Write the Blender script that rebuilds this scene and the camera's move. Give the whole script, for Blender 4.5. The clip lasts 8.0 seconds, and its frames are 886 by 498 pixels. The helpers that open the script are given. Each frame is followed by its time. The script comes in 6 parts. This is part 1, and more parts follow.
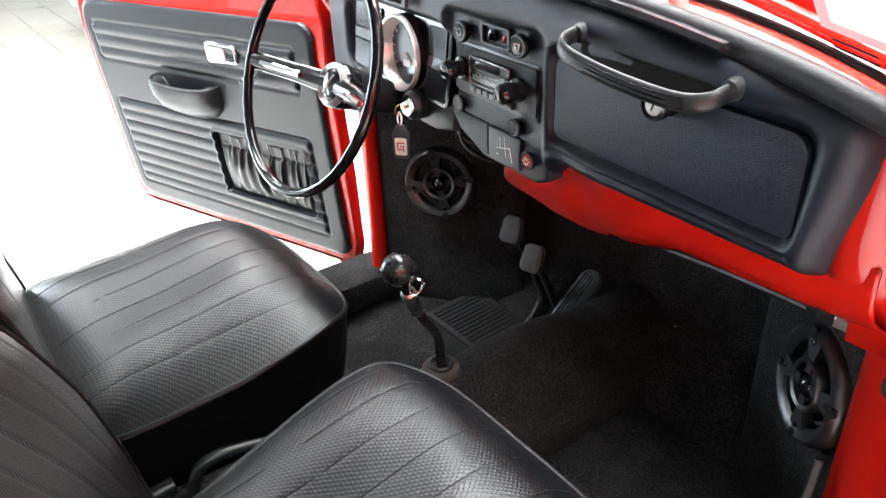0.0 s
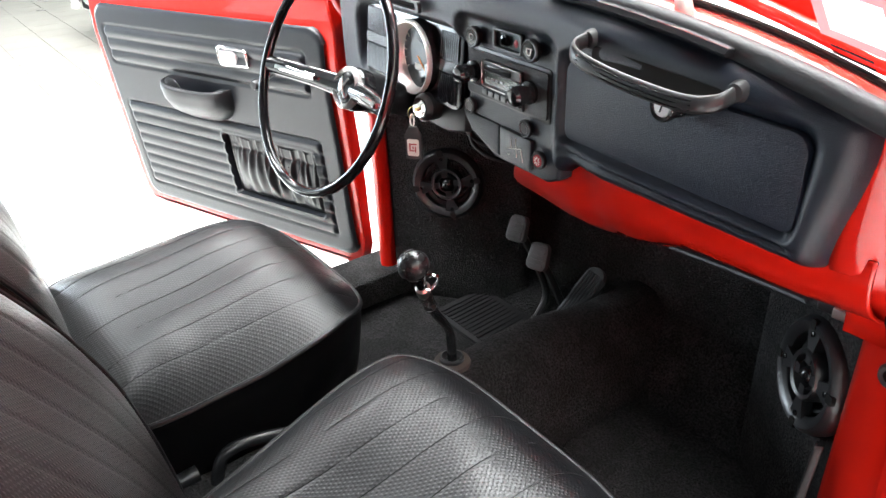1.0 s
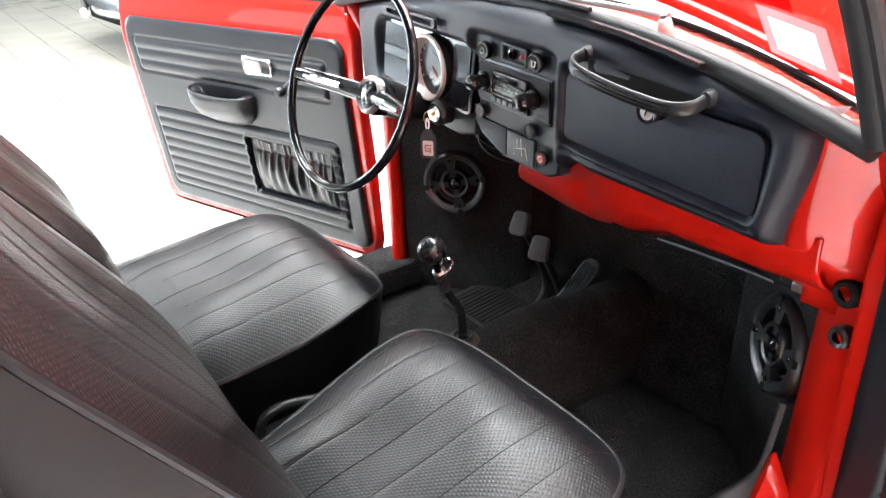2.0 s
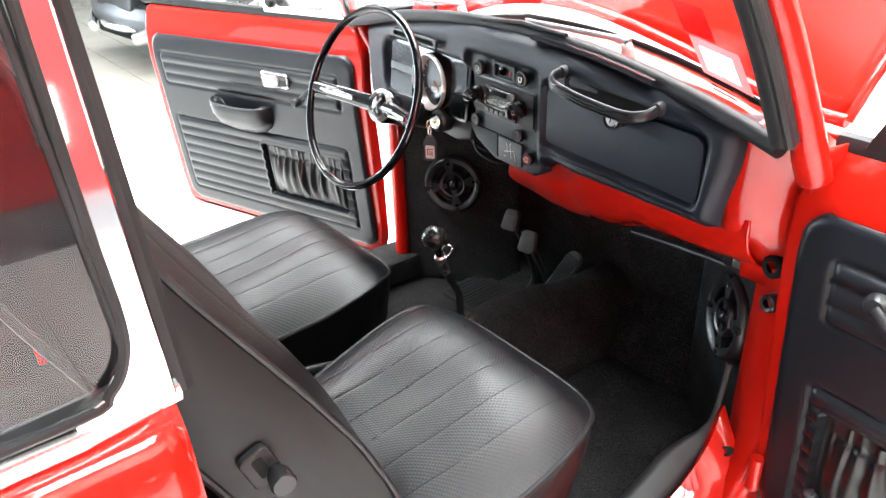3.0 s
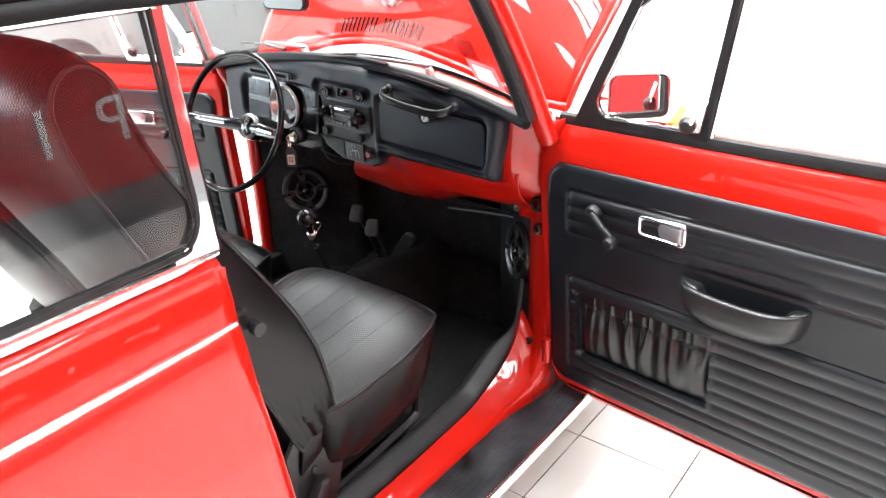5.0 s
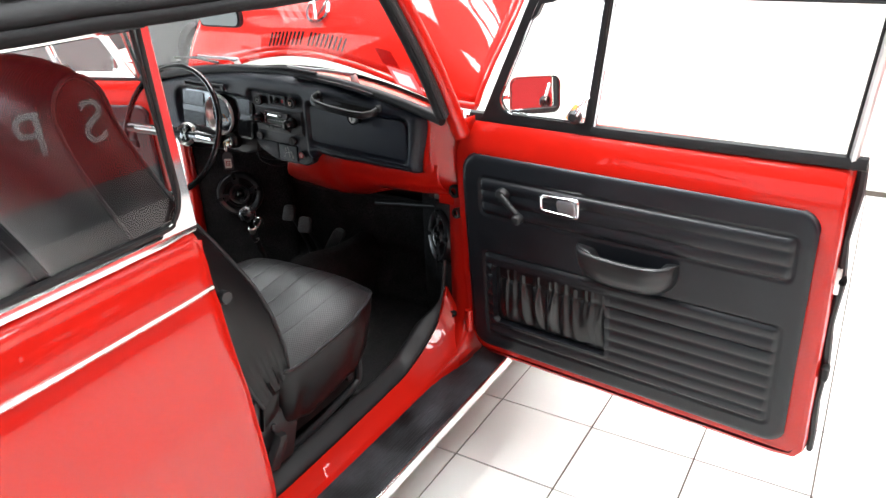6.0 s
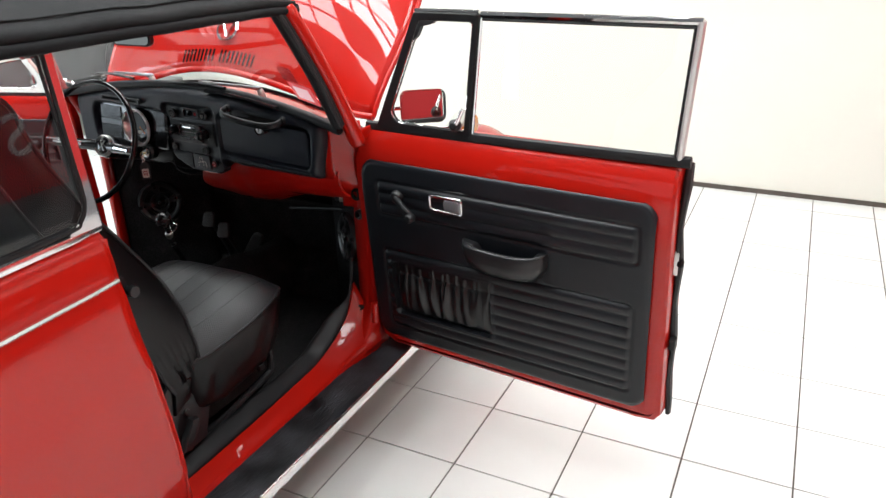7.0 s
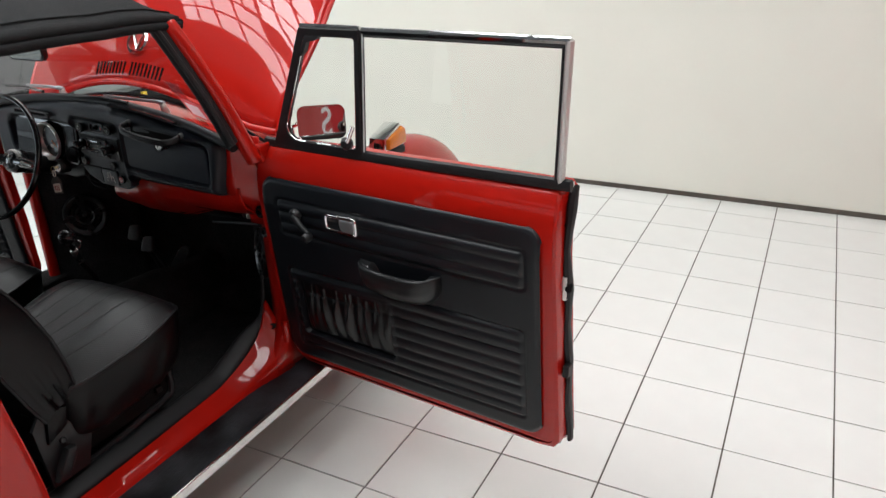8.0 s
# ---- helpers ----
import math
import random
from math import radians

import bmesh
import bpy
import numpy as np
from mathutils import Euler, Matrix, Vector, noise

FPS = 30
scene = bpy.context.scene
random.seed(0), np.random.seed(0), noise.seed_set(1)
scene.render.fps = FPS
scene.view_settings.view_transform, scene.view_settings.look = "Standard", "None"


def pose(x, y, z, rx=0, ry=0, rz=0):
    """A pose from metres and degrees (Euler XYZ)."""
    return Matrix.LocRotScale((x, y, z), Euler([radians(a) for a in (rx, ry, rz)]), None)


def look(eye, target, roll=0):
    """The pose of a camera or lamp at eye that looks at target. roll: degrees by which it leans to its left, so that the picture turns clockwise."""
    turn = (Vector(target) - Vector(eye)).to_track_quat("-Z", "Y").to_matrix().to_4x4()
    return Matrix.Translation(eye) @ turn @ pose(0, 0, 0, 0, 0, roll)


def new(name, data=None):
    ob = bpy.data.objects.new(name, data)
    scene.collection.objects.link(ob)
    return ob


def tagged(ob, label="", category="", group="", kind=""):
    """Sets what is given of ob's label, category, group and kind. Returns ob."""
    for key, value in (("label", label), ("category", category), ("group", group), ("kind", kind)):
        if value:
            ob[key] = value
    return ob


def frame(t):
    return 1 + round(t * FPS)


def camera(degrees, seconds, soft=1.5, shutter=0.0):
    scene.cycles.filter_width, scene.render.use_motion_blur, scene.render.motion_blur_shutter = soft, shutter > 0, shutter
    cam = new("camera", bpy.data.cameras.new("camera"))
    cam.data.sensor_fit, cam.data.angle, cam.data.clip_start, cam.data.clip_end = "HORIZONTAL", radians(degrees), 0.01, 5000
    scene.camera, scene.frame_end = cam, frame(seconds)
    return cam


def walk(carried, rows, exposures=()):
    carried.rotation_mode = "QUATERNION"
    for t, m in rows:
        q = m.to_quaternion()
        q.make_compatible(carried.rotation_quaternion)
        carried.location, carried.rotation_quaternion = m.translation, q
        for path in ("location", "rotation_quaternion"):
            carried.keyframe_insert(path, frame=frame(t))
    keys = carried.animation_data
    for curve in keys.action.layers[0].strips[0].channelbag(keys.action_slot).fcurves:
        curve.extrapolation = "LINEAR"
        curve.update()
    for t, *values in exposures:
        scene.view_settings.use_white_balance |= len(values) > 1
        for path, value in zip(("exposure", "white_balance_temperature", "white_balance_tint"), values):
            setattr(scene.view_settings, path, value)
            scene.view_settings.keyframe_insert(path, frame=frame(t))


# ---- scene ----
cam = camera(63.0, 8.0)
PATH = [
    (0, (0.841, -0.64, 1.303), (-0.593, 0.369, 0.34), -2.5),
    (0.5, (0.84, -0.644, 1.307), (-0.593, 0.37, 0.348), -2.4),
    (1, (0.859, -0.686, 1.316), (-0.571, 0.333, 0.36), -2.4),
    (1.5, (0.898, -0.744, 1.338), (-0.53, 0.282, 0.385), -2.3),
    (2.8, (1.097, -0.909, 1.407), (-0.337, 0.142, 0.491), -1.9),
    (3, (1.13, -0.939, 1.422), (-0.303, 0.115, 0.508), -1.9),
    (3.5, (1.23, -1.028, 1.447), (-0.192, 0.061, 0.556), -2.1),
    (4, (1.335, -1.154, 1.459), (0.046, 0.11, 0.598), -1.7),
    (4.5, (1.419, -1.261, 1.478), (0.226, 0.105, 0.634), -1.4),
    (6, (1.623, -1.609, 1.534), (0.667, -0.048, 0.728), -1.8),
    (6.5, (1.702, -1.68, 1.548), (0.864, -0.048, 0.753), -1.2),
    (7, (1.842, -1.719, 1.582), (1.015, -0.079, 0.793), -1.4),
    (7.5, (1.967, -1.671, 1.601), (1.132, -0.036, 0.808), -1.5),
    (8, (2.082, -1.509, 1.609), (1.239, 0.122, 0.815), -1.6),
]
walk(cam, [(t, look(eye, target, roll)) for t, eye, target, roll in PATH],
     exposures=[(0.0, 1.95), (1.5, 1.95), (3.0, 1.85), (3.6, 1.75), (4.6, 1.45), (6.0, 0.65), (6.6, 0.1), (7.2, -0.5), (8.0, -0.98)])

# ---- light ----
world = bpy.data.worlds.new("world")
scene.world = world
world.use_nodes = True
world.node_tree.nodes["Background"].inputs[0].default_value = (0.9, 0.95, 1.0, 1)
world.node_tree.nodes["Background"].inputs[1].default_value = 0.3

CEIL = 4.6


def assumed_skylight_lamp(x, y, sx, sy, watts):
    lamp = bpy.data.lights.new("assumed_skylight_lamp", "AREA")
    lamp.shape, lamp.size, lamp.size_y, lamp.energy, lamp.color = "RECTANGLE", sx, sy, watts, (0.97, 0.99, 1.0)
    ob = new("assumed_skylight_lamp", lamp)
    ob.location = (x, y, CEIL - 0.03)
    return ob


def wall_fill_lamp(x, y, z, yaw, sx, sz, watts):
    lamp = bpy.data.lights.new("wall_fill_lamp", "AREA")
    lamp.shape, lamp.size, lamp.size_y, lamp.energy, lamp.color = "RECTANGLE", sx, sz, watts, (0.78, 0.90, 1.0)
    ob = new("wall_fill_lamp", lamp)
    ob.matrix_basis = pose(x, y, z, 90, 0, yaw)
    return ob


# Unseen area lamps added before the solid west and south walls as daylight fill.
wall_fill_lamp(-10.9, -4.6, 1.6, -90, 4.6, 2.4, 260)
wall_fill_lamp(-1.0, -6.9, 2.2, 0, 8.0, 2.8, 45)
# Partly placed from bonnet reflections; the last two are unseen fill, added for brightness.
ASSUMED_SKYLIGHTS = [(-1.82, -1.95, 2.65, 1.5, 240), (-0.05, -1.0, 1.6, 1.5, 240), (-5.8, -2.1, 1.9, 2.6, 70), (-5.8, 1.6, 1.9, 2.6, 170), (-1.1, 1.5, 4.0, 2.2, 300), (3.0, -2.1, 1.9, 2.6, 20), (2.7, -0.5, 1.7, 2.2, 200)]
for row in ASSUMED_SKYLIGHTS:
    assumed_skylight_lamp(*row)


# ---- materials ----
def material(name, colour, rough=0.5, metal=0.0, vary=0.12, scale=6.0, bump=0.0, bump_scale=200.0, coat=0.0, rough_vary=0.1, spec=0.5, deep=0.002):
    """A surface with variation at two scales, in metres of the place."""
    m = bpy.data.materials.new(name)
    m.use_nodes = True
    n, l = m.node_tree.nodes, m.node_tree.links
    b = n["Principled BSDF"]
    co = n.new("ShaderNodeTexCoord")
    big, fine = n.new("ShaderNodeTexNoise"), n.new("ShaderNodeTexNoise")
    big.inputs["Scale"].default_value, fine.inputs["Scale"].default_value = scale, bump_scale
    big.inputs["Detail"].default_value = 5
    fine.inputs["Detail"].default_value = 3
    for t in (big, fine):
        l.new(co.outputs["Object"], t.inputs["Vector"])
    ramp = n.new("ShaderNodeMapRange")
    ramp.inputs["From Min"].default_value, ramp.inputs["From Max"].default_value = 0.3, 0.7
    ramp.inputs["To Min"].default_value, ramp.inputs["To Max"].default_value = 1 - vary, 1 + vary
    l.new(big.outputs["Fac"], ramp.inputs["Value"])
    mix = n.new("ShaderNodeMix")
    mix.data_type, mix.blend_type = "RGBA", "MULTIPLY"
    mix.inputs["Factor"].default_value = 1
    mix.inputs["A"].default_value = (*colour, 1)
    l.new(ramp.outputs["Result"], mix.inputs["B"])
    l.new(mix.outputs["Result"], b.inputs["Base Color"])
    rr = n.new("ShaderNodeMapRange")
    rr.inputs["To Min"].default_value, rr.inputs["To Max"].default_value = max(0.02, rough - rough_vary), min(1, rough + rough_vary)
    l.new(big.outputs["Fac"], rr.inputs["Value"])
    l.new(rr.outputs["Result"], b.inputs["Roughness"])
    b.inputs["Metallic"].default_value = metal
    b.inputs["Coat Weight"].default_value = coat
    b.inputs["Coat Roughness"].default_value = 0.02
    b.inputs["Coat IOR"].default_value = 1.54
    b.inputs["Specular IOR Level"].default_value = spec
    if bump:
        bp = n.new("ShaderNodeBump")
        bp.inputs["Strength"].default_value, bp.inputs["Distance"].default_value = bump, deep
        l.new(fine.outputs["Fac"], bp.inputs["Height"])
        l.new(bp.outputs["Normal"], b.inputs["Normal"])
    return m


def leather(name, colour, rough, cell, strength, spec=0.32):
    """Grained vinyl: small cells with creases between them."""
    m = material(name, colour, rough, vary=0.18, scale=9, rough_vary=0.06, spec=spec)
    n, l = m.node_tree.nodes, m.node_tree.links
    v, bp = n.new("ShaderNodeTexVoronoi"), n.new("ShaderNodeBump")
    v.feature = "DISTANCE_TO_EDGE"
    v.inputs["Scale"].default_value = 1 / cell
    noise_n, add = n.new("ShaderNodeTexNoise"), n.new("ShaderNodeMixRGB")
    noise_n.inputs["Scale"].default_value = 0.4 / cell
    add.inputs["Fac"].default_value = 0.004
    l.new(n["Texture Coordinate"].outputs["Object"], add.inputs["Color1"])
    l.new(n["Texture Coordinate"].outputs["Object"], noise_n.inputs["Vector"])
    l.new(noise_n.outputs["Color"], add.inputs["Color2"])
    l.new(add.outputs["Color"], v.inputs["Vector"])
    lim = n.new("ShaderNodeMath")
    lim.operation, lim.inputs[1].default_value = "MINIMUM", 0.22
    l.new(v.outputs["Distance"], lim.inputs[0])
    l.new(lim.outputs[0], bp.inputs["Height"])
    bp.inputs["Strength"].default_value, bp.inputs["Distance"].default_value = strength, 0.003
    l.new(bp.outputs["Normal"], n["Principled BSDF"].inputs["Normal"])
    return m


def pile(name, colour):
    """Cut-pile carpet: tufts of uneven shade and height."""
    m = material(name, colour, 0.95, vary=0.45, scale=14, spec=0.2)
    n, l = m.node_tree.nodes, m.node_tree.links
    tuft, lift, mix, bp = n.new("ShaderNodeTexNoise"), n.new("ShaderNodeMapRange"), n.new("ShaderNodeMix"), n.new("ShaderNodeBump")
    tuft.inputs["Scale"].default_value, tuft.inputs["Detail"].default_value = 240, 4
    l.new(n["Texture Coordinate"].outputs["Object"], tuft.inputs["Vector"])
    lift.inputs["From Min"].default_value, lift.inputs["From Max"].default_value = 0.35, 0.7
    lift.inputs["To Min"].default_value, lift.inputs["To Max"].default_value = 0.35, 2.6
    l.new(tuft.outputs["Fac"], lift.inputs["Value"])
    mix.data_type, mix.blend_type = "RGBA", "MULTIPLY"
    mix.inputs["Factor"].default_value = 1
    shader = n["Principled BSDF"]
    l.new(shader.inputs["Base Color"].links[0].from_socket, mix.inputs["A"])
    l.new(lift.outputs["Result"], mix.inputs["B"])
    l.new(mix.outputs["Result"], shader.inputs["Base Color"])
    bp.inputs["Strength"].default_value, bp.inputs["Distance"].default_value = 1.0, 0.012
    l.new(tuft.outputs["Fac"], bp.inputs["Height"])
    l.new(bp.outputs["Normal"], shader.inputs["Normal"])
    return m


def basket_weave(name, colour, rough, pitch, strength):
    """Vinyl pressed like a basket weave."""
    m = material(name, colour, rough, vary=0.15, scale=7, rough_vary=0.08, spec=0.5)
    n, l = m.node_tree.nodes, m.node_tree.links
    sep = n.new("ShaderNodeSeparateXYZ")
    l.new(n["Texture Coordinate"].outputs["Object"], sep.inputs[0])
    yz = n.new("ShaderNodeMath")
    l.new(sep.outputs["Y"], yz.inputs[0])
    l.new(sep.outputs["Z"], yz.inputs[1])
    yz.operation = "SUBTRACT"
    sines = []
    for src, p in ((sep.outputs["X"], pitch * 0.85), (yz.outputs[0], pitch)):
        mul, sn = n.new("ShaderNodeMath"), n.new("ShaderNodeMath")
        mul.operation, sn.operation = "MULTIPLY", "SINE"
        mul.inputs[1].default_value = math.pi / p
        l.new(src, mul.inputs[0])
        l.new(mul.outputs[0], sn.inputs[0])
        sines.append(sn)
    prod, bp = n.new("ShaderNodeMath"), n.new("ShaderNodeBump")
    prod.operation = "MULTIPLY"
    l.new(sines[0].outputs[0], prod.inputs[0])
    l.new(sines[1].outputs[0], prod.inputs[1])
    top = n.new("ShaderNodeMath")
    top.operation, top.inputs[1].default_value = "MAXIMUM", -0.05
    l.new(prod.outputs[0], top.inputs[0])
    l.new(top.outputs[0], bp.inputs["Height"])
    bp.inputs["Strength"].default_value, bp.inputs["Distance"].default_value = strength, 0.0012
    l.new(bp.outputs["Normal"], n["Principled BSDF"].inputs["Normal"])
    return m


def clear_glass(name, tint=(1, 1, 1), rough=0.0, least=0.07):
    m = bpy.data.materials.new(name)
    m.use_nodes = True
    n, l = m.node_tree.nodes, m.node_tree.links
    n.remove(n["Principled BSDF"])
    tr, gl, fr, mx = n.new("ShaderNodeBsdfTransparent"), n.new("ShaderNodeBsdfGlossy"), n.new("ShaderNodeLayerWeight"), n.new("ShaderNodeMixShader")
    power, gain = n.new("ShaderNodeMath"), n.new("ShaderNodeMapRange")
    power.operation, power.inputs[1].default_value = "POWER", 5.0
    gain.inputs["To Min"].default_value, gain.inputs["To Max"].default_value = least, 1.0
    tr.inputs[0].default_value = (*tint, 1)
    gl.inputs["Roughness"].default_value = rough
    fr.inputs["Blend"].default_value = 0.5
    l.new(fr.outputs["Facing"], power.inputs[0])
    l.new(power.outputs[0], gain.inputs["Value"])
    l.new(gain.outputs["Result"], mx.inputs[0])
    l.new(tr.outputs[0], mx.inputs[1])
    l.new(gl.outputs[0], mx.inputs[2])
    l.new(mx.outputs[0], n["Material Output"].inputs["Surface"])
    return m


PAINT = material("red_car_paint", (0.41, 0.0075, 0.003), 0.4, vary=0.04, scale=2, coat=0.72, rough_vary=0.04, spec=0.08)
SEAT_WEAVE = basket_weave("woven_black_vinyl", (0.0052, 0.0055, 0.0064), 0.36, 0.0041, 0.32)
SEAT_SMOOTH = leather("smooth_black_vinyl", (0.0025, 0.0025, 0.0029), 0.33, 0.0016, 0.10, 0.23)
PIPING = material("black_piping", (0.010, 0.010, 0.011), 0.38, bump=0.1, spec=0.3)
DEEP_RED = clear_glass("dark_red_film", (0.55, 0.05, 0.05), 0.2)
PAD = leather("grained_dash_vinyl", (0.0048, 0.0074, 0.0135), 0.40, 0.0022, 0.34, 0.37)
LID = leather("glovebox_vinyl", (0.0055, 0.0085, 0.0170), 0.46, 0.0029, 0.50, 0.32)
TRIM = leather("door_card_vinyl", (0.0058, 0.0070, 0.0094), 0.36, 0.0018, 0.10, 0.36)
SATIN = material("satin_pocket_cloth", (0.0035, 0.0035, 0.004), 0.32, vary=0.2, scale=30, bump=0.03, spec=0.42)
PLASTIC = material("black_plastic", (0.010, 0.0105, 0.0115), 0.36, vary=0.1, bump=0.08, bump_scale=600, spec=0.38)
GLOSS = material("gloss_black", (0.01, 0.01, 0.011), 0.1, vary=0.05, rough_vary=0.03)
KNOB = material("worn_black_knob", (0.012, 0.012, 0.013), 0.27, vary=0.2, scale=60, rough_vary=0.08)
CLUSTER = material("cluster_black", (0.0055, 0.0065, 0.0090), 0.17, vary=0.1, scale=30, rough_vary=0.05)
RUBBER = material("black_rubber", (0.011, 0.011, 0.012), 0.5, vary=0.25, scale=20, bump=0.15, bump_scale=300, spec=0.3)
PEDAL = material("worn_pedal_rubber", (0.038, 0.039, 0.041), 0.6, vary=0.35, scale=40, bump=0.2, bump_scale=300)
LEVER = material("plated_lever", (0.42, 0.42, 0.43), 0.3, 0.8, vary=0.05)
CARPET = pile("black_carpet", (0.0150, 0.0147, 0.0151))
CLOTH = material("soft_top_cloth", (0.0085, 0.009, 0.010), 0.8, vary=0.2, scale=25, bump=0.6, bump_scale=1100, spec=0.18)
SPEAKER = material("speaker_plastic", (0.013, 0.0135, 0.015), 0.32, vary=0.1, bump=0.05, bump_scale=500, spec=0.6)
MAT = material("running_board_rubber", (0.027, 0.028, 0.032), 0.42, vary=0.95, scale=9, bump=0.3, bump_scale=160, spec=0.4, rough_vary=0.25)
SILVER = material("silver_bezel_paint", (0.66, 0.65, 0.63), 0.34, 0.7, vary=0.06, rough_vary=0.05)
CHROME = material("chrome", (0.8, 0.8, 0.8), 0.045, 1.0, vary=0.03, rough_vary=0.04)
STEEL = material("satin_steel", (0.6, 0.58, 0.55), 0.28, 1.0, vary=0.08, rough_vary=0.06)
ALLOY = material("anodised_strip", (0.86, 0.86, 0.85), 0.22, 1.0, vary=0.05)
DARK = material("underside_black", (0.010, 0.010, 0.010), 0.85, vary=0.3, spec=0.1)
WALL = material("cream_wall_paint", (0.79, 0.80, 0.72), 0.75, vary=0.03, scale=1.2, bump=0.05, bump_scale=60)
GREY_WALL = material("grey_wall_paint", (0.24, 0.255, 0.245), 0.7, vary=0.06, scale=1.0, bump=0.05, bump_scale=60)
BANNER = material("red_wall_paint", (0.46, 0.012, 0.014), 0.6, vary=0.06, scale=1.5)
DADO = material("dark_grey_dado", (0.16, 0.16, 0.17), 0.6, vary=0.08)
WHITE = material("white_paint", (0.8, 0.8, 0.79), 0.6, vary=0.03)
TILE = material("glazed_white_tile", (0.76, 0.77, 0.75), 0.14, vary=0.04, scale=3.0, rough_vary=0.06, bump=0.03, bump_scale=20)
GROUT = material("dark_grout", (0.085, 0.075, 0.062), 0.9, vary=0.3, scale=8)
CREAM_TILE = material("cream_floor_tile", (0.25, 0.24, 0.21), 0.22, vary=0.05, scale=2.0, rough_vary=0.06)
AMBER = material("amber_lens", (0.75, 0.22, 0.02), 0.15, vary=0.1, scale=60, coat=0.6)
RED_LENS = material("red_lens", (0.35, 0.02, 0.03), 0.2, vary=0.2, scale=120)
BRASS = material("brass_key", (0.55, 0.42, 0.2), 0.3, 1.0)
BROWN = material("brown_grommet", (0.03, 0.02, 0.015), 0.7, vary=0.3, scale=40)
CREAM = material("cream_enamel", (0.75, 0.73, 0.66), 0.4, vary=0.05)
LCD = material("green_display", (0.022, 0.036, 0.024), 0.25, vary=0.1, scale=50)
# Pale blue-grey: reflection of the unbuilt dial glass, put into the base colour.
DIAL = material("dial_face_with_glare", (0.024, 0.029, 0.038), 0.35, vary=0.1, scale=50)
FOB_RED = material("red_enamel", (0.42, 0.04, 0.045), 0.35)
GREY_CAR = material("grey_car_paint", (0.13, 0.132, 0.138), 0.3, vary=0.05, coat=1.0)
MIRROR = material("mirror_silver", (0.93, 0.93, 0.93), 0.02, 1.0, vary=0.0, rough_vary=0.0)
GLASS = clear_glass("clear_glass", (0.965, 0.975, 0.97))
ROOF = material("grey_roof_sheeting", (0.20, 0.21, 0.22), 0.7, vary=0.1, scale=2)


def paper(name, colour):
    """Thin sticker paper, lit through from behind."""
    m = material(name, colour, 0.7, vary=0.03, scale=20)
    n, l = m.node_tree.nodes, m.node_tree.links
    glow, mx = n.new("ShaderNodeBsdfTranslucent"), n.new("ShaderNodeMixShader")
    glow.inputs["Color"].default_value = (*colour, 1)
    mx.inputs[0].default_value = 0.55
    l.new(n["Principled BSDF"].outputs[0], mx.inputs[1])
    l.new(glow.outputs[0], mx.inputs[2])
    l.new(mx.outputs[0], n["Material Output"].inputs["Surface"])
    return m


FILM = paper("pink_sticker_paper", (0.75, 0.16, 0.17))
PAPER = paper("white_sticker_paper", (0.85, 0.84, 0.88))


# ---- building helpers ----
V = Vector


def part(name, bm, mat, parent=None, label="", sharp=38, bevel=0.0, thick=0.0, shadow=True):
    """Links a bmesh as one mesh object under a thing or a part."""
    bmesh.ops.recalc_face_normals(bm, faces=bm.faces[:])
    me = bpy.data.meshes.new(name)
    bm.to_mesh(me)
    bm.free()
    me.materials.append(mat)
    for p in me.polygons:
        p.use_smooth = True
    me.set_sharp_from_angle(angle=radians(sharp))
    ob = new(name, me)
    ob.parent = parent
    if thick:
        md = ob.modifiers.new("thickness", "SOLIDIFY")
        md.thickness, md.offset = thick, 0
    if bevel:
        md = ob.modifiers.new("edge", "BEVEL")
        md.width, md.segments, md.limit_method, md.angle_limit = bevel, 2, "ANGLE", radians(40)
    if not shadow:
        ob.visible_shadow = False
    return tagged(ob, label) if label else ob


def thing(name, label, category, at=(0, 0, 0), group="", kind=""):
    ob = new(name)
    ob.empty_display_size = 0.1
    ob.location = at
    return tagged(ob, label, category, group, kind)


def box(bm, x0, x1, y0, y1, z0, z1, fn=None):
    vs = [bm.verts.new(fn(x, y, z) if fn else (x, y, z)) for x in (x0, x1) for y in (y0, y1) for z in (z0, z1)]
    for q in ((0, 1, 3, 2), (4, 6, 7, 5), (0, 4, 5, 1), (2, 3, 7, 6), (0, 2, 6, 4), (1, 5, 7, 3)):
        bm.faces.new([vs[i] for i in q])
    return bm


def ring_faces(bm, rings, closed=True, cap=True, loop=False):
    n = len(rings[0])
    pairs = list(zip(rings, rings[1:])) + ([(rings[-1], rings[0])] if loop else [])
    for a, b in pairs:
        for i in range(n if closed else n - 1):
            j = (i + 1) % n
            bm.faces.new((a[i], a[j], b[j], b[i]))
    if cap and not loop:
        bm.faces.new(rings[0])
        bm.faces.new(rings[-1])
    return bm


def frame_of(axis):
    a = V(axis).normalized()
    s = a.cross(V((0, 0, 1)))
    s = s.normalized() if s.length > 1e-4 else V((1, 0, 0))
    return a, s, a.cross(s)


def lathe(bm, at, axis, profile, seg=24, solid=False):
    """Turns a profile of (radius, height) about an axis through a point."""
    a, s, t = frame_of(axis)
    at = V(at)
    rings = [[bm.verts.new(at + a * h + (s * math.cos(w) + t * math.sin(w)) * max(r, 1e-5)) for w in (2 * math.pi * i / seg for i in range(seg))] for r, h in profile]
    ring_faces(bm, rings, cap=False)
    for ring, (r, h) in ((rings[0], profile[0]), (rings[-1], profile[-1])):
        if solid or r < 0.0045:
            bm.faces.new(ring)
    return bm


def rod(bm, p0, p1, r0, r1=None, seg=16):
    p0, p1 = V(p0), V(p1)
    return lathe(bm, p0, p1 - p0, [(r0, 0), (r0 if r1 is None else r1, (p1 - p0).length)], seg, True)


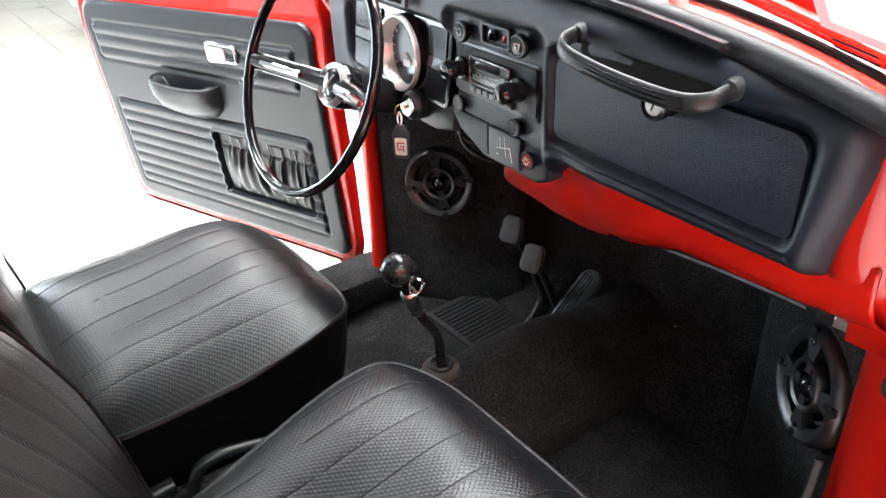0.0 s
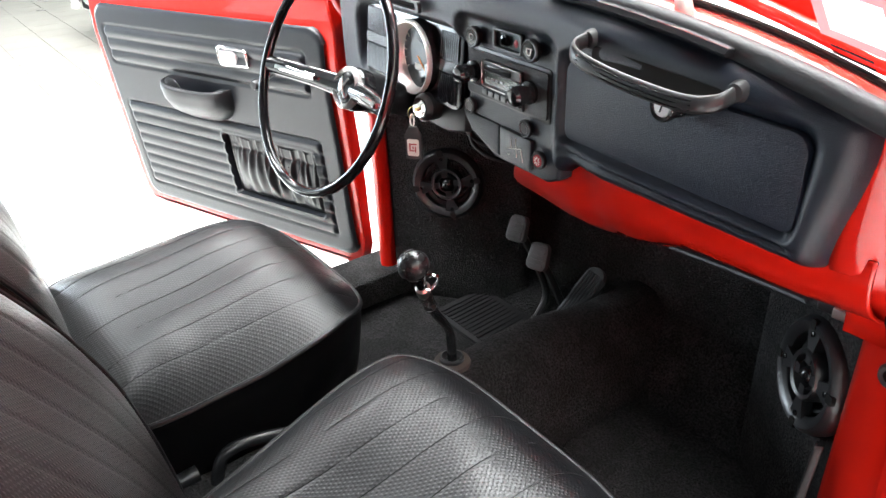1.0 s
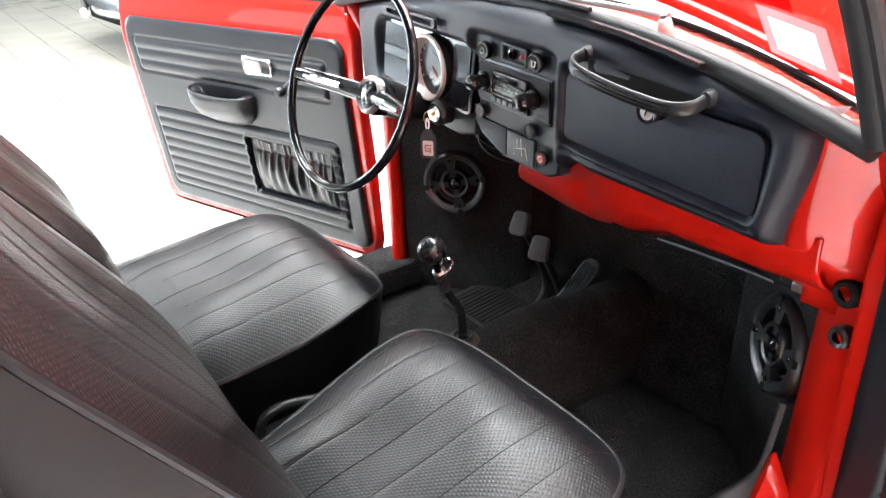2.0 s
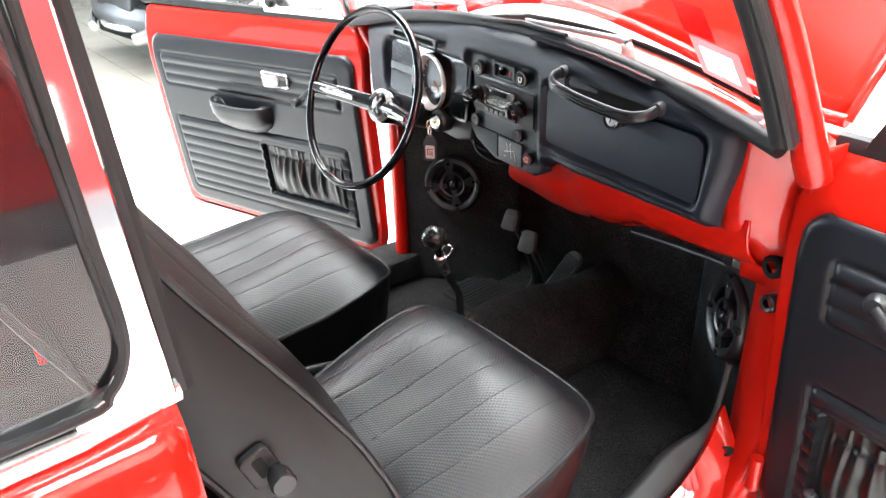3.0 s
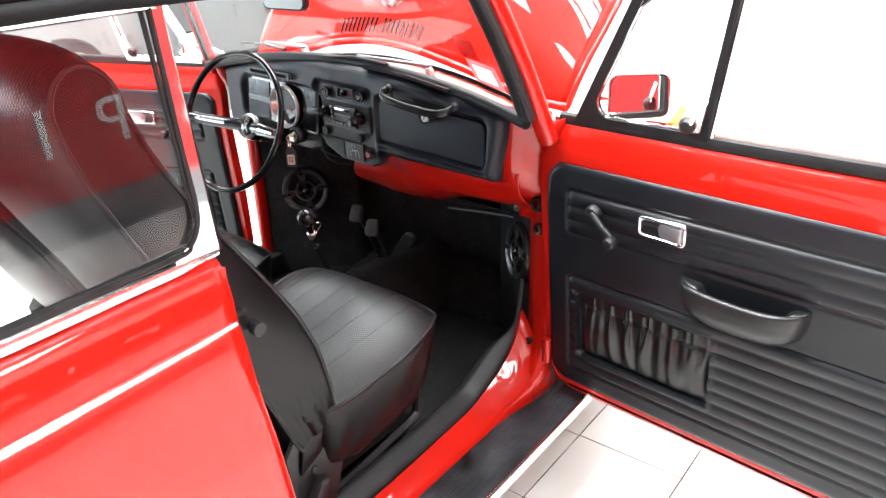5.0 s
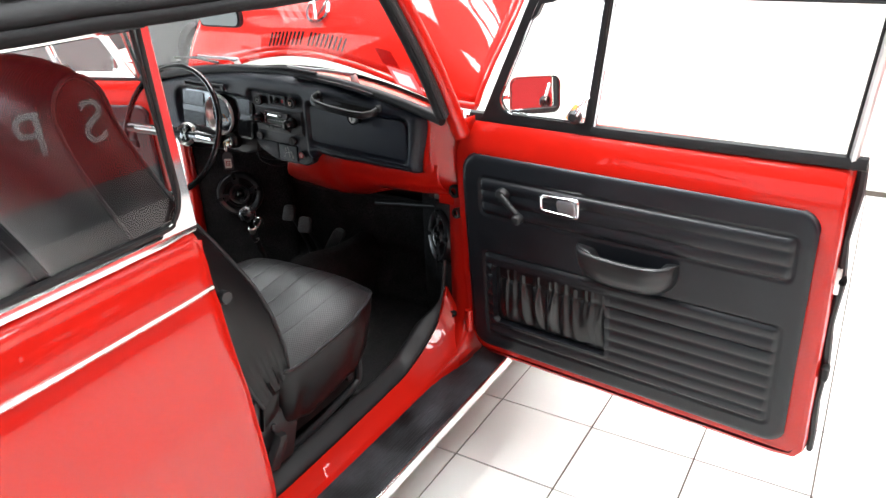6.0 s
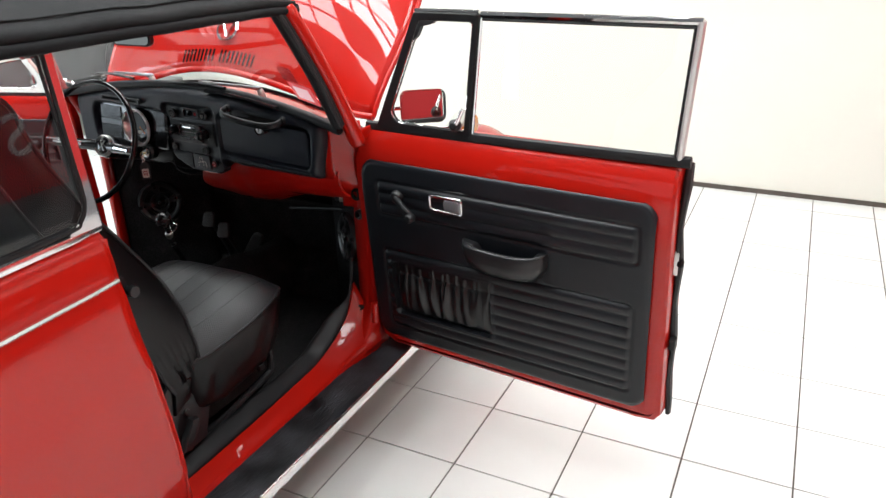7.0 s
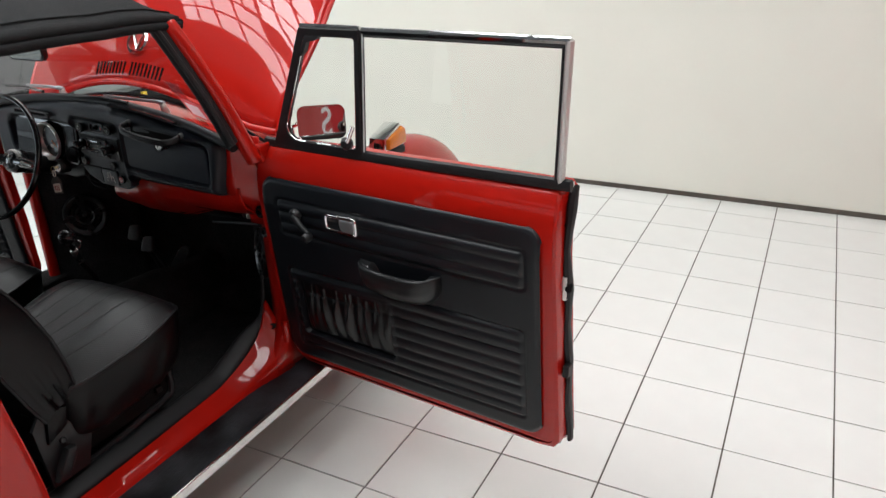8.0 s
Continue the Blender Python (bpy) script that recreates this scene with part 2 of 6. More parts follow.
def tube(bm, pts, r, seg=10, closed=False, wide=1.0, up=None):
    """A tube along points; r is a number or a number for each point; wide stretches it along up."""
    pts = [V(p) for p in pts]
    n = len(pts)
    rings, last = [], None
    for i, p in enumerate(pts):
        d = (pts[(i + 1) % n] - pts[i - 1]) if closed else (pts[min(i + 1, n - 1)] - pts[max(i - 1, 0)])
        d.normalize()
        if up is not None:
            s = V(up) - d * d.dot(V(up))
        elif last is None:
            s = frame_of(d)[1]
        else:
            s = last - d * d.dot(last)
        s.normalize()
        last = s
        t = d.cross(s)
        k = r[i] if isinstance(r, (list, tuple)) else r
        rings.append([bm.verts.new(p + s * (k * wide * math.cos(w)) + t * (k * math.sin(w))) for w in (2 * math.pi * j / seg for j in range(seg))])
    return ring_faces(bm, rings, loop=closed)


def smooth_path(pts, n=8):
    """Catmull-Rom through points."""
    pts = [V(p) for p in pts]
    out = []
    for i in range(len(pts) - 1):
        a, b, c, d = pts[max(i - 1, 0)], pts[i], pts[i + 1], pts[min(i + 2, len(pts) - 1)]
        for k in range(n):
            t = k / n
            out.append(0.5 * (2 * b + (c - a) * t + (2 * a - 5 * b + 4 * c - d) * t * t + (3 * b - a - 3 * c + d) * t ** 3))
    return out + [pts[-1]]


def rrect(x0, x1, y0, y1, r, seg=5):
    """A rounded rectangle's outline; r is one radius or four (from the low corner, counter-clockwise)."""
    rs = r if isinstance(r, (list, tuple)) else (r,) * 4
    out = []
    for (cx, cy, a0), q in zip(((x0, y0, 180), (x1, y0, 270), (x1, y1, 0), (x0, y1, 90)), rs):
        ox, oy = cx + (q if cx == x0 else -q), cy + (q if cy == y0 else -q)
        for k in range(seg + 1):
            w = radians(a0 + 90 * k / seg)
            out.append((ox + q * math.cos(w), oy + q * math.sin(w)))
    return out


def slab(bm, outline, fn, d0, d1, round_edge=0.0, hole=None):
    """A flat outline given thickness from depth d0 to d1; fn(a, b, depth) places it. round_edge softens the d1 face."""
    def ring(pts, d):
        return [bm.verts.new(fn(a, b, d)) for a, b in pts]

    def inset(pts, k):
        cx = (min(p[0] for p in pts) + max(p[0] for p in pts)) / 2
        cy = (min(p[1] for p in pts) + max(p[1] for p in pts)) / 2
        wx = max(p[0] for p in pts) - cx
        wy = max(p[1] for p in pts) - cy
        return [(cx + (a - cx) * (1 - k / wx), cy + (b - cy) * (1 - k / wy)) for a, b in pts]
    sgn = 1 if d1 > d0 else -1
    levels = [(outline, d0)]
    if round_edge:
        levels += [(outline, d1 - sgn * round_edge), (inset(outline, round_edge * 0.3), d1 - sgn * round_edge * 0.3), (inset(outline, round_edge), d1)]
    else:
        levels += [(outline, d1)]
    rings = [ring(*v) for v in levels]
    if hole is None:
        return ring_faces(bm, rings)
    inner = [ring(hole, d1), ring(hole, d0)]
    return ring_faces(bm, rings + inner, loop=True)


def round_poly(pts, radii, seg=6):
    """A polygon's outline with each corner rounded by its own radius."""
    out = []
    n = len(pts)
    for i, r in enumerate(radii):
        p, a, b = V((*pts[i], 0)), V((*pts[i - 1], 0)), V((*pts[(i + 1) % n], 0))
        da, db = (a - p).normalized(), (b - p).normalized()
        half = da.angle(db) / 2
        t = r / math.tan(half)
        c = p + (da + db).normalized() * (r / math.sin(half))
        v0, v1 = p + da * t - c, p + db * t - c
        turn = v0.angle(v1) * (1 if v0.cross(v1).z > 0 else -1)
        w0 = math.atan2(v0.y, v0.x)
        out += [(c.x + r * math.cos(w0 + turn * k / seg), c.y + r * math.sin(w0 + turn * k / seg)) for k in range(seg + 1)]
    return out


def sheet(bm, f, nu, nv):
    """A surface f(u, v), u and v from 0 to 1."""
    g = [[bm.verts.new(f(i / nu, j / nv)) for j in range(nv + 1)] for i in range(nu + 1)]
    for i in range(nu):
        for j in range(nv):
            bm.faces.new((g[i][j], g[i + 1][j], g[i + 1][j + 1], g[i][j + 1]))
    return bm


def xyz(x, y, z):
    return V((x, y, z))


def sstep(a, b, x):
    t = min(1.0, max(0.0, (x - a) / (b - a)))
    return t * t * (3 - 2 * t)


def lerp(a, b, t):
    return a + (b - a) * t


def piecewise(x, rows):
    if x <= rows[0][0]:
        return rows[0][1]
    for (a, p), (b, q) in zip(rows, rows[1:]):
        if x <= b:
            return lerp(p, q, (x - a) / (b - a))
    return rows[-1][1]


def smooth_rows(x, rows):
    """A curve through rows, rounded between them."""
    return (piecewise(x - 0.025, rows) + 2 * piecewise(x, rows) + piecewise(x + 0.025, rows)) / 4


def sd_rrect(x, z, x0, x1, z0, z1, r):
    """Signed distance to a rounded rectangle, negative inside."""
    qx, qz = abs(x - (x0 + x1) / 2) - (x1 - x0) / 2 + r, abs(z - (z0 + z1) / 2) - (z1 - z0) / 2 + r
    return math.hypot(max(qx, 0), max(qz, 0)) + min(max(qx, qz), 0) - r


B = bmesh.new

# ---- the room ----
X0, X1, Y0, Y1 = -11.0, 4.25, -7.0, 3.22


def wall(name, x0, x1, y0, y1, mat, label, z0=0.0, z1=CEIL):
    return tagged(part(name, box(B(), x0, x1, y0, y1, z0, z1), mat), label, "wall", kind="structure")


XR, YR = -3.6, 6.4
wall("wall_north", XR, X1 + 0.2, Y1, Y1 + 0.2, WALL, "smooth cream painted showroom wall")
wall("wall_return", XR, XR + 0.2, Y1 + 0.2, YR, WALL, "cream painted return of the showroom wall")
wall("wall_far_north", X0 - 0.2, XR + 0.2, YR, YR + 0.2, GREY_WALL, "pale grey painted showroom wall")
wall("wall_south", X0 - 0.2, X1 + 0.2, Y0 - 0.2, Y0, GREY_WALL, "pale grey painted showroom wall")
wall("wall_east", X1, X1 + 0.2, Y0, Y1, WALL, "cream painted wall behind a red sign band")
wall("wall_west", X0 - 0.2, X0, Y0, YR, GREY_WALL, "pale grey painted showroom wall")
tagged(part("trim", box(B(), XR, X1, Y1 - 0.008, Y1, 0.0, 0.03), GROUT), "thin dark joint along the foot of the wall", "trim", kind="structure")
tagged(part("baseboard", box(B(), X1 - 0.02, X1, Y0, Y1 - 0.01, 0.0, 0.27), DADO), "dark grey painted dado along the wall foot", "baseboard", kind="structure")

sign_band = tagged(part("sign_band", box(B(), X1 - 0.03, X1 - 0.002, Y0 + 0.4, 3.0, 0.272, 2.3), BANNER), "long red sign band on the showroom wall", "sign")
for ch, y, z in (("S", 1.42, 0.55), ("P", 0.97, 0.55), ("I", 0.52, 0.55), ("R", 0.07, 0.55), ("I", -0.38, 0.55), ("S", -4.45, 0.79)):
    cu = bpy.data.curves.new("letter", "FONT")
    cu.body, cu.size, cu.extrude, cu.align_x = ch, 0.42, 0.004, "CENTER"
    cu.materials.append(WHITE)
    ob = new("letter", cu)
    ob.parent = sign_band
    ob.matrix_basis = Matrix.Translation((X1 - 0.036, y, z)) @ Matrix(((0, 0, -1, 0), (-1, 0, 0, 0), (0, 1, 0, 0), (0, 0, 0, 1)))

# ceiling, with glazing bars below it for the assumed roof lights
bm = B()
box(bm, X0, X1, Y0, YR, CEIL, CEIL + 0.2)
tagged(part("ceiling", bm, ROOF), "grey sheet ceiling with long assumed roof lights", "ceiling", kind="structure")
for x, y, sx, sy, w in ASSUMED_SKYLIGHTS:
    bars = thing("assumed_roof_light", "assumed roof light with dark metal glazing bars", "roof light", group="roof lights")
    for k in range(5):
        px = x - sx / 2 + sx * k / 4
        part("glazing_bar", box(B(), px - 0.025, px + 0.025, y - sy / 2, y + sy / 2, CEIL - 0.09, CEIL - 0.05), DADO, bars)
    for k in range(4):
        py = y - sy / 2 + sy * k / 3
        part("cross_bar", box(B(), x - sx / 2, x + sx / 2, py - 0.02, py + 0.02, CEIL - 0.088, CEIL - 0.052), DADO, bars)

# ---- the car ----
car = thing("car", "red vintage convertible with black soft top, doors and bonnet open", "car")



def holder(name, label, parent=None):
    """An empty that carries the pieces of one part of the car."""
    ob = new(name)
    ob.empty_display_size = 0.05
    ob.parent = parent or car
    return tagged(ob, label)


# sills, floor pan and running boards
for sgn, side in ((1, "near"), (-1, "far")):
    def sx(x, y, z, s=sgn):
        return V((s * x, y, z))

    def sill_z(y):
        return 0.302 + 0.055 * sstep(-0.15, 0.1, y)

    # on the near side the sill sweeps up into the hinge post
    sweep = [(-1.5, 0.306), (-0.60, 0.309), (-0.39, 0.313), (-0.136, 0.324), (-0.057, 0.346), (0.018, 0.376), (0.065, 0.410), (0.100, 0.446), (0.116, 0.497), (0.135, 0.60)]

    def sill(u, v, s=sgn):
        y = lerp(-1.5, 0.135 if s < 0 else 0.118, u)
        x, dz = [(0.665, -0.09), (0.664, -0.012), (0.655, 0.0), (0.625, 0.003), (0.605, 0.005), (0.596, -0.006), (0.590, -0.06)][round(v * 6)]
        if s < 0:
            return V((s * x, y, sill_z(y) + dz))
        inner = 1 - sstep(0.605, 0.655, x)
        base = lerp(sill_z(y), smooth_rows(y, sweep), inner)
        return V((x - lerp(0.030 * (1 - sstep(-0.10, 0.13, y)), 0.030, inner), y, base + dz if v else 0.212))
    part("sill", sheet(B(), sill, 90, 6), PAINT, car, "red painted door sill", thick=0.003)

    if sgn > 0:
        line = [V((0.566, p.x, p.y)) for p in smooth_path([(y, z, 0) for y, z in sweep], 6)]

        def lip(u, v):
            """Flat rubber lip along the sill, narrowing as it climbs the post."""
            f = u * (len(line) - 1)
            k = min(int(f), len(line) - 2)
            p, d = lerp(line[k], line[k + 1], f - k), (line[k + 1] - line[k]).normalized()
            nrm = V((0, -d.z, d.y))
            w = 1 - 0.84 * sstep(0.55, 0.90, u)
            inn, up = [(-0.002, -0.004), (0.002, 0.006), (0.010, 0.013), (0.024, 0.021), (0.036, 0.028), (0.046, 0.031), (0.053, 0.028), (0.056, 0.018), (0.055, -0.004)][round(v * 8)]
            return p + V((-inn * w, 0, 0)) + nrm * (up * w + 0.002 * math.sin(9 * p.y) * w)
        part("door_seal", sheet(B(), lip, 90, 8), RUBBER, car, "black rubber door seal", sharp=80, thick=0.002)
    else:
        part("door_seal", tube(B(), [V((-0.55, y, 0.318)) for y in (-1.2, -0.7, -0.15)], 0.0165, 12), RUBBER, car, "black rubber door seal")
    bm = B()
    box(bm, 0.58, 0.762, -1.25, 0.42, 0.277, 0.288, sx)
    board = part("running_board", bm, MAT, car, "ribbed black rubber running board", bevel=0.003)
    for k in range(18):
        x = 0.606 + k * 0.0085
        part("rib", box(B(), x, x + 0.005, -1.245, 0.415, 0.2883, 0.2898, sx), MAT, board)
    bm = B()
    box(bm, 0.7625, 0.772, -1.25, 0.43, 0.262, 0.294, sx)
    part("edge_strip", bm, ALLOY, board, "bright metal edge strip", bevel=0.003)
part("sill_cover", slab(B(), rrect(-0.672, -0.535, -1.1, 0.20, 0.01), xyz, 0.30, 0.372, 0.012), CARPET, car, "black carpet over the far sill")
bm = B()
box(bm, -0.65, 0.65, -1.6, 0.46, 0.2, 0.276)
part("floor_pan", bm, DARK, car)
bm = B()
sheet(bm, lambda u, v: V((lerp(-0.55, 0.55, u), lerp(-1.2, 0.36, v), 0.282 + 0.003 * math.sin(31 * u) * math.sin(23 * v))), 30, 30)
part("carpet", bm, CARPET, car, "worn black floor carpet", thick=0.006)


def tunnel(u, v):
    y = lerp(-1.2, 0.47, u)
    w = lerp(-1, 1, v)
    h = 0.496 - 0.034 * sstep(0.05, 0.40, y) + 0.004 * math.sin(17 * y + 3 * w)
    return V((0.004 + 0.115 * w * (1 - 0.25 * (1 - abs(w))), y, 0.28 + (h - 0.28) * (1 - abs(w) ** 3.2) + 0.002 * math.sin(40 * y)))


part("tunnel", sheet(B(), tunnel, 40, 24), CARPET, car, "black carpeted centre tunnel", thick=0.004)


# toe board, bulkhead and kick panels
def toe(u, v):
    x = lerp(-0.60, 0.60, u)
    return V((x, piecewise(v, [(0, 0.34), (0.3, 0.47), (0.75, 0.46), (1, 0.40)]), piecewise(v, [(0, 0.28), (0.3, 0.42), (0.75, 0.62), (1, 0.66)]) + 0.004 * math.sin(9 * x)))


part("toe_board", sheet(B(), toe, 30, 20), CARPET, car, "black carpeted toe board", thick=0.006)
part("bulkhead", box(B(), -0.60, 0.60, 0.50, 0.52, 0.25, 0.90), DARK, car)
part("heater_shelf", box(B(), -0.60, 0.60, 0.20, 0.52, 0.90, 0.915), DARK, car)
part("trunk_floor", box(B(), -0.50, 0.50, 0.525, 1.45, 0.50, 0.52), DARK, car)


def speaker(at, axis, r):
    """A round loudspeaker with a broad rim, four bridges and a ringed centre, parts of the car."""
    at, a = V(at), V(axis).normalized()
    a, s, t = frame_of(a)
    spk = part("speaker", lathe(B(), at, a, [(r * 1.05, -0.014), (r * 1.06, 0.002), (r * 1.02, 0.011), (r * 0.95, 0.016), (r * 0.84, 0.0145), (r * 0.75, 0.008), (r * 0.72, -0.012)], 48), SPEAKER, car, "round black plastic loudspeaker grille")
    part("cone", lathe(B(), at, a, [(r * 0.76, -0.004), (r * 0.60, -0.012), (r * 0.30, -0.022)], 32), DARK, spk)
    part("surround", lathe(B(), at, a, [(r * 0.70, -0.009), (r * 0.66, -0.003), (r * 0.60, -0.005), (r * 0.57, -0.012)], 36), RUBBER, spk)
    part("ring", lathe(B(), at, a, [(r * 0.47, -0.012), (r * 0.48, 0.010), (r * 0.44, 0.016), (r * 0.37, 0.014), (r * 0.34, -0.005)], 32), SPEAKER, spk)
    part("inner_ring", lathe(B(), at, a, [(r * 0.27, -0.008), (r * 0.275, 0.009), (r * 0.24, 0.012), (r * 0.21, 0.004)], 28), SPEAKER, spk)
    part("tweeter", lathe(B(), at, a, [(r * 0.17, -0.01), (r * 0.16, 0.010), (r * 0.10, 0.016), (r * 0.001, 0.018)], 24), GLOSS, spk)
    for k in range(4):
        w = radians(90 * k + 12)
        d, e = s * math.cos(w) + t * math.sin(w), -s * math.sin(w) + t * math.cos(w)

        def put_arm(x, y, z, d=d, e=e):
            return at + d * (x * r) + e * (y * r * (0.7 + 0.5 * x)) + a * z
        part("arm", slab(B(), [(0.20, -0.10), (0.50, -0.12), (0.82, -0.20), (0.82, 0.20), (0.50, 0.12), (0.20, 0.10)], put_arm, -0.004, 0.0125, 0.003), SPEAKER, spk)
        part("notch", slab(B(), rrect(0.84, 1.03, -0.07, 0.07, 0.03, 3), put_arm, 0.010, 0.0166), DARK, spk)
        part("screw", lathe(B(), at + d * r * 0.76, a, [(0.0045, 0.010), (0.0045, 0.015), (0.003, 0.0155)], 10), GLOSS, spk)
    return spk


for s in (1, -1):
    n = V((-0.62 * s, -0.78, 0.1)).normalized()
    c = V((0.494, 0.226, 0.632)) if s > 0 else V((-0.442, 0.264, 0.620))
    _, sd, up = frame_of(n)

    def kick(u, v, s=s, c=c, sd=sd, n=n):
        k = lerp(-0.17, 0.115, u) * s
        z = lerp(0.28, 0.84, v)
        p = c + V((0.78 * s, -0.62, 0)) * lerp(-0.20, 0.125 if s > 0 else 0.155, u) - n * 0.012
        return V((p.x, p.y, z)) + V((0, 0.03, 0)) * (0.62 - z) * 0.2
    part("kick_panel", sheet(B(), kick, 14, 24), CARPET, car, "black carpeted kick panel", thick=0.008)
    speaker(c, n, 0.083)

# hinge posts
for s, ss in ((1, 1), (-1, -1)):
    def post(u, v, s=s):
        z = lerp(0.30, 1.075, u)
        flare = (0.075 if s > 0 else 0.0) * (1 - sstep(0.31, 0.52, z)) ** 2
        top = sstep(0.80, 1.05, z)
        ix = 0.575 - 0.015 * top
        row = [(ix - 0.012, 0.20), (ix - 0.012, 0.178), (ix - 0.006, 0.160), (ix + 0.008, 0.140 - flare * 0.4), (0.615, 0.118 - flare), (0.648, 0.108 - flare), (0.662, 0.112 - flare * 0.8), (0.672, 0.16)]
        x, y = row[round(v * 7)]
        if s < 0:
            x, y = [(0.567, 0.176), (0.566, 0.165), (0.571, 0.153), (0.585, 0.145), (0.600, 0.150), (0.606, 0.165), (0.606, 0.20), (0.606, 0.24)][round(v * 7)]
        return V((s * (x + 0.028 * sstep(0.9, 1.07, z)), y - 0.06 * sstep(0.92, 1.08, z), z))
    part("hinge_post", sheet(B(), post, 40, 7), PAINT, car, "red painted door hinge post", sharp=60, thick=0.003)
    hp = [(0.630, 0.098, 0.778, 0.016, PLASTIC, "door_stop"), (0.625, 0.098, 0.845, 0.02, DARK, "cable_grommet"), (0.605, 0.105, 0.435, 0.010, DARK, "plug"), (0.612, 0.090, 0.972, 0.012, DARK, "plug")]
    for x, y, z, r, m, nm in hp if s > 0 else ():
        part(nm, lathe(B(), (s * x, y, z), (-0.25 * s, -1, 0.1), [(r, -0.012), (r, 0.006), (r * 0.8, 0.010), (r * 0.5, 0.008)], 16), m, car)
    for z in (0.40, 0.88) if s > 0 else ():
        part("hinge", rod(B(), (0.668, 0.092, z), (0.668, 0.092, z + 0.07), 0.012), PAINT, car)
clip = part("carpet_clip", box(B(), 0.515, 0.568, 0.128, 0.150, 0.798, 0.818), PLASTIC, car, "black bracket with a steel face", bevel=0.004)
part("clip_face", box(B(), 0.538, 0.560, 0.122, 0.1275, 0.800, 0.815), STEEL, clip, bevel=0.002)

# windscreen frame: pillars, header, cowl and glass
def skew(x):
    """The scuttle runs a little further forward towards the far side."""
    return 0.11 * max(0.0, 0.3 - x) ** 2


for s in (1, -1):
    lo, hi = V((s * 0.690, 0.018, 1.05)), V((s * 0.597, -0.106, 1.40))
    lo.y += skew(lo.x)
    hi.y += skew(hi.x) * 0.9
    path = smooth_path([lo + (lo - hi) * 0.03, lo, lerp(lo, hi, 0.5) + V((s * 0.006, 0.006, 0)), hi, hi + V((-s * 0.012, 0.0, 0.008))], 6)
    part("windscreen_pillar", tube(B(), path, [0.021 * min(1.0, 0.45 + 0.11 * k) for k in range(len(path))], 14, wide=1.15, up=(s, 0.2, 0)), PAINT, car, "red windscreen pillar")
    fat = 1.0 if s > 0 else 0.45
    off = V((-s * 0.012, -0.034 * fat, 0.0))
    part("pillar_seal", tube(B(), [p + off for p in path[8:-2]], 0.019 * fat, 10, wide=1.0, up=(s, 0.3, 0)), RUBBER, car, "ribbed black rubber pillar seal")
    off = V((s * 0.004, -0.048, 0.0))
    if s > 0:
        part("seal_lip", tube(B(), [p + off for p in path[8:-2]], 0.008, 8), RUBBER, car)


def screen(u, v):
    w = lerp(-1, 1, u)
    return V((w * lerp(0.655, 0.565, v), lerp(0.062, -0.095, v) - 0.068 * w * w + skew(w * 0.62), lerp(1.157, 1.415, v) - 0.073 * w * w * (1 - v)))


part("windscreen", sheet(B(), screen, 24, 12), GLASS, car, "clear windscreen glass", shadow=False)
edge = [screen(u / 20, 0) + V((0, -0.004, -0.006)) for u in range(21)]
part("screen_gasket", tube(B(), edge, 0.0145, 12), RUBBER, car, "black rubber windscreen gasket")
edge = [screen(u / 20, 1) + V((0, -0.01, 0.012)) for u in range(21)]
part("header_rail", tube(B(), edge, 0.022, 10), PAINT, car)


def cowl(u, v):
    w = lerp(-1, 1, u)
    y = lerp(0.065, 0.235, v) - 0.065 * w * w * (1 - 0.3 * v) + skew(w * 0.67)
    return V((w * lerp(0.69, 0.66, v), y, lerp(1.146 - 0.075 * w * w, 1.128 - 0.125 * w * w, v)))


part("cowl", sheet(B(), cowl, 30, 6), PAINT, car, "red painted scuttle panel", thick=0.004)
part("bonnet_seal", tube(B(), [cowl(k / 30, 1.0) + V((0, 0.004, 0.004)) for k in range(31)], 0.006, 8), RUBBER, car, "black rubber bonnet seal")

# wipers
for x0, x1 in ((0.297, -0.06), (-0.20, -0.50)):
    piv = V((x0, 0.102 + skew(x0), 1.150 - 0.16 * x0 * x0))
    wp = part("wiper", lathe(B(), piv - V((0, 0, 0.03)), (0, -0.35, 1), [(0.013, 0), (0.012, 0.03), (0.010, 0.05), (0.006, 0.055)], 16), SILVER, car, "silver wiper arm with a black blade")
    arm = [piv + V((0, -0.008, 0.02)), piv + V((-0.06, -0.004, 0.022)), V((x1 + 0.12, 0.062 + skew(x1 + 0.12), 1.168))]
    part("arm", tube(B(), smooth_path(arm, 6), [0.008] * 5 + [0.0055] * 8, 8, wide=0.6), LEVER, wp)
    part("blade", tube(B(), [(x1 + 0.25, 0.045 + skew(x1 + 0.25), 1.160), (x1 + 0.12, 0.05 + skew(x1 + 0.12), 1.166), (x1, 0.044 + skew(x1), 1.158)], 0.005, 8), RUBBER, wp)

# interior mirror
rv = part("rear_view_mirror", slab(B(), rrect(-0.08, 0.08, -0.027, 0.027, 0.02), lambda a, b, d: V((-0.005 + a, -0.115 + d, 1.330 + b)), 0.0, 0.018, 0.006), PLASTIC, car, "black framed interior mirror")
part("mirror_glass", slab(B(), rrect(-0.074, 0.074, -0.022, 0.022, 0.017), lambda a, b, d: V((-0.005 + a, -0.117 + d, 1.330 + b)), -0.001, 0.001), MIRROR, rv)
part("stalk", rod(B(), (-0.005, -0.098, 1.34), (-0.005, -0.085, 1.41), 0.005), CHROME, rv)


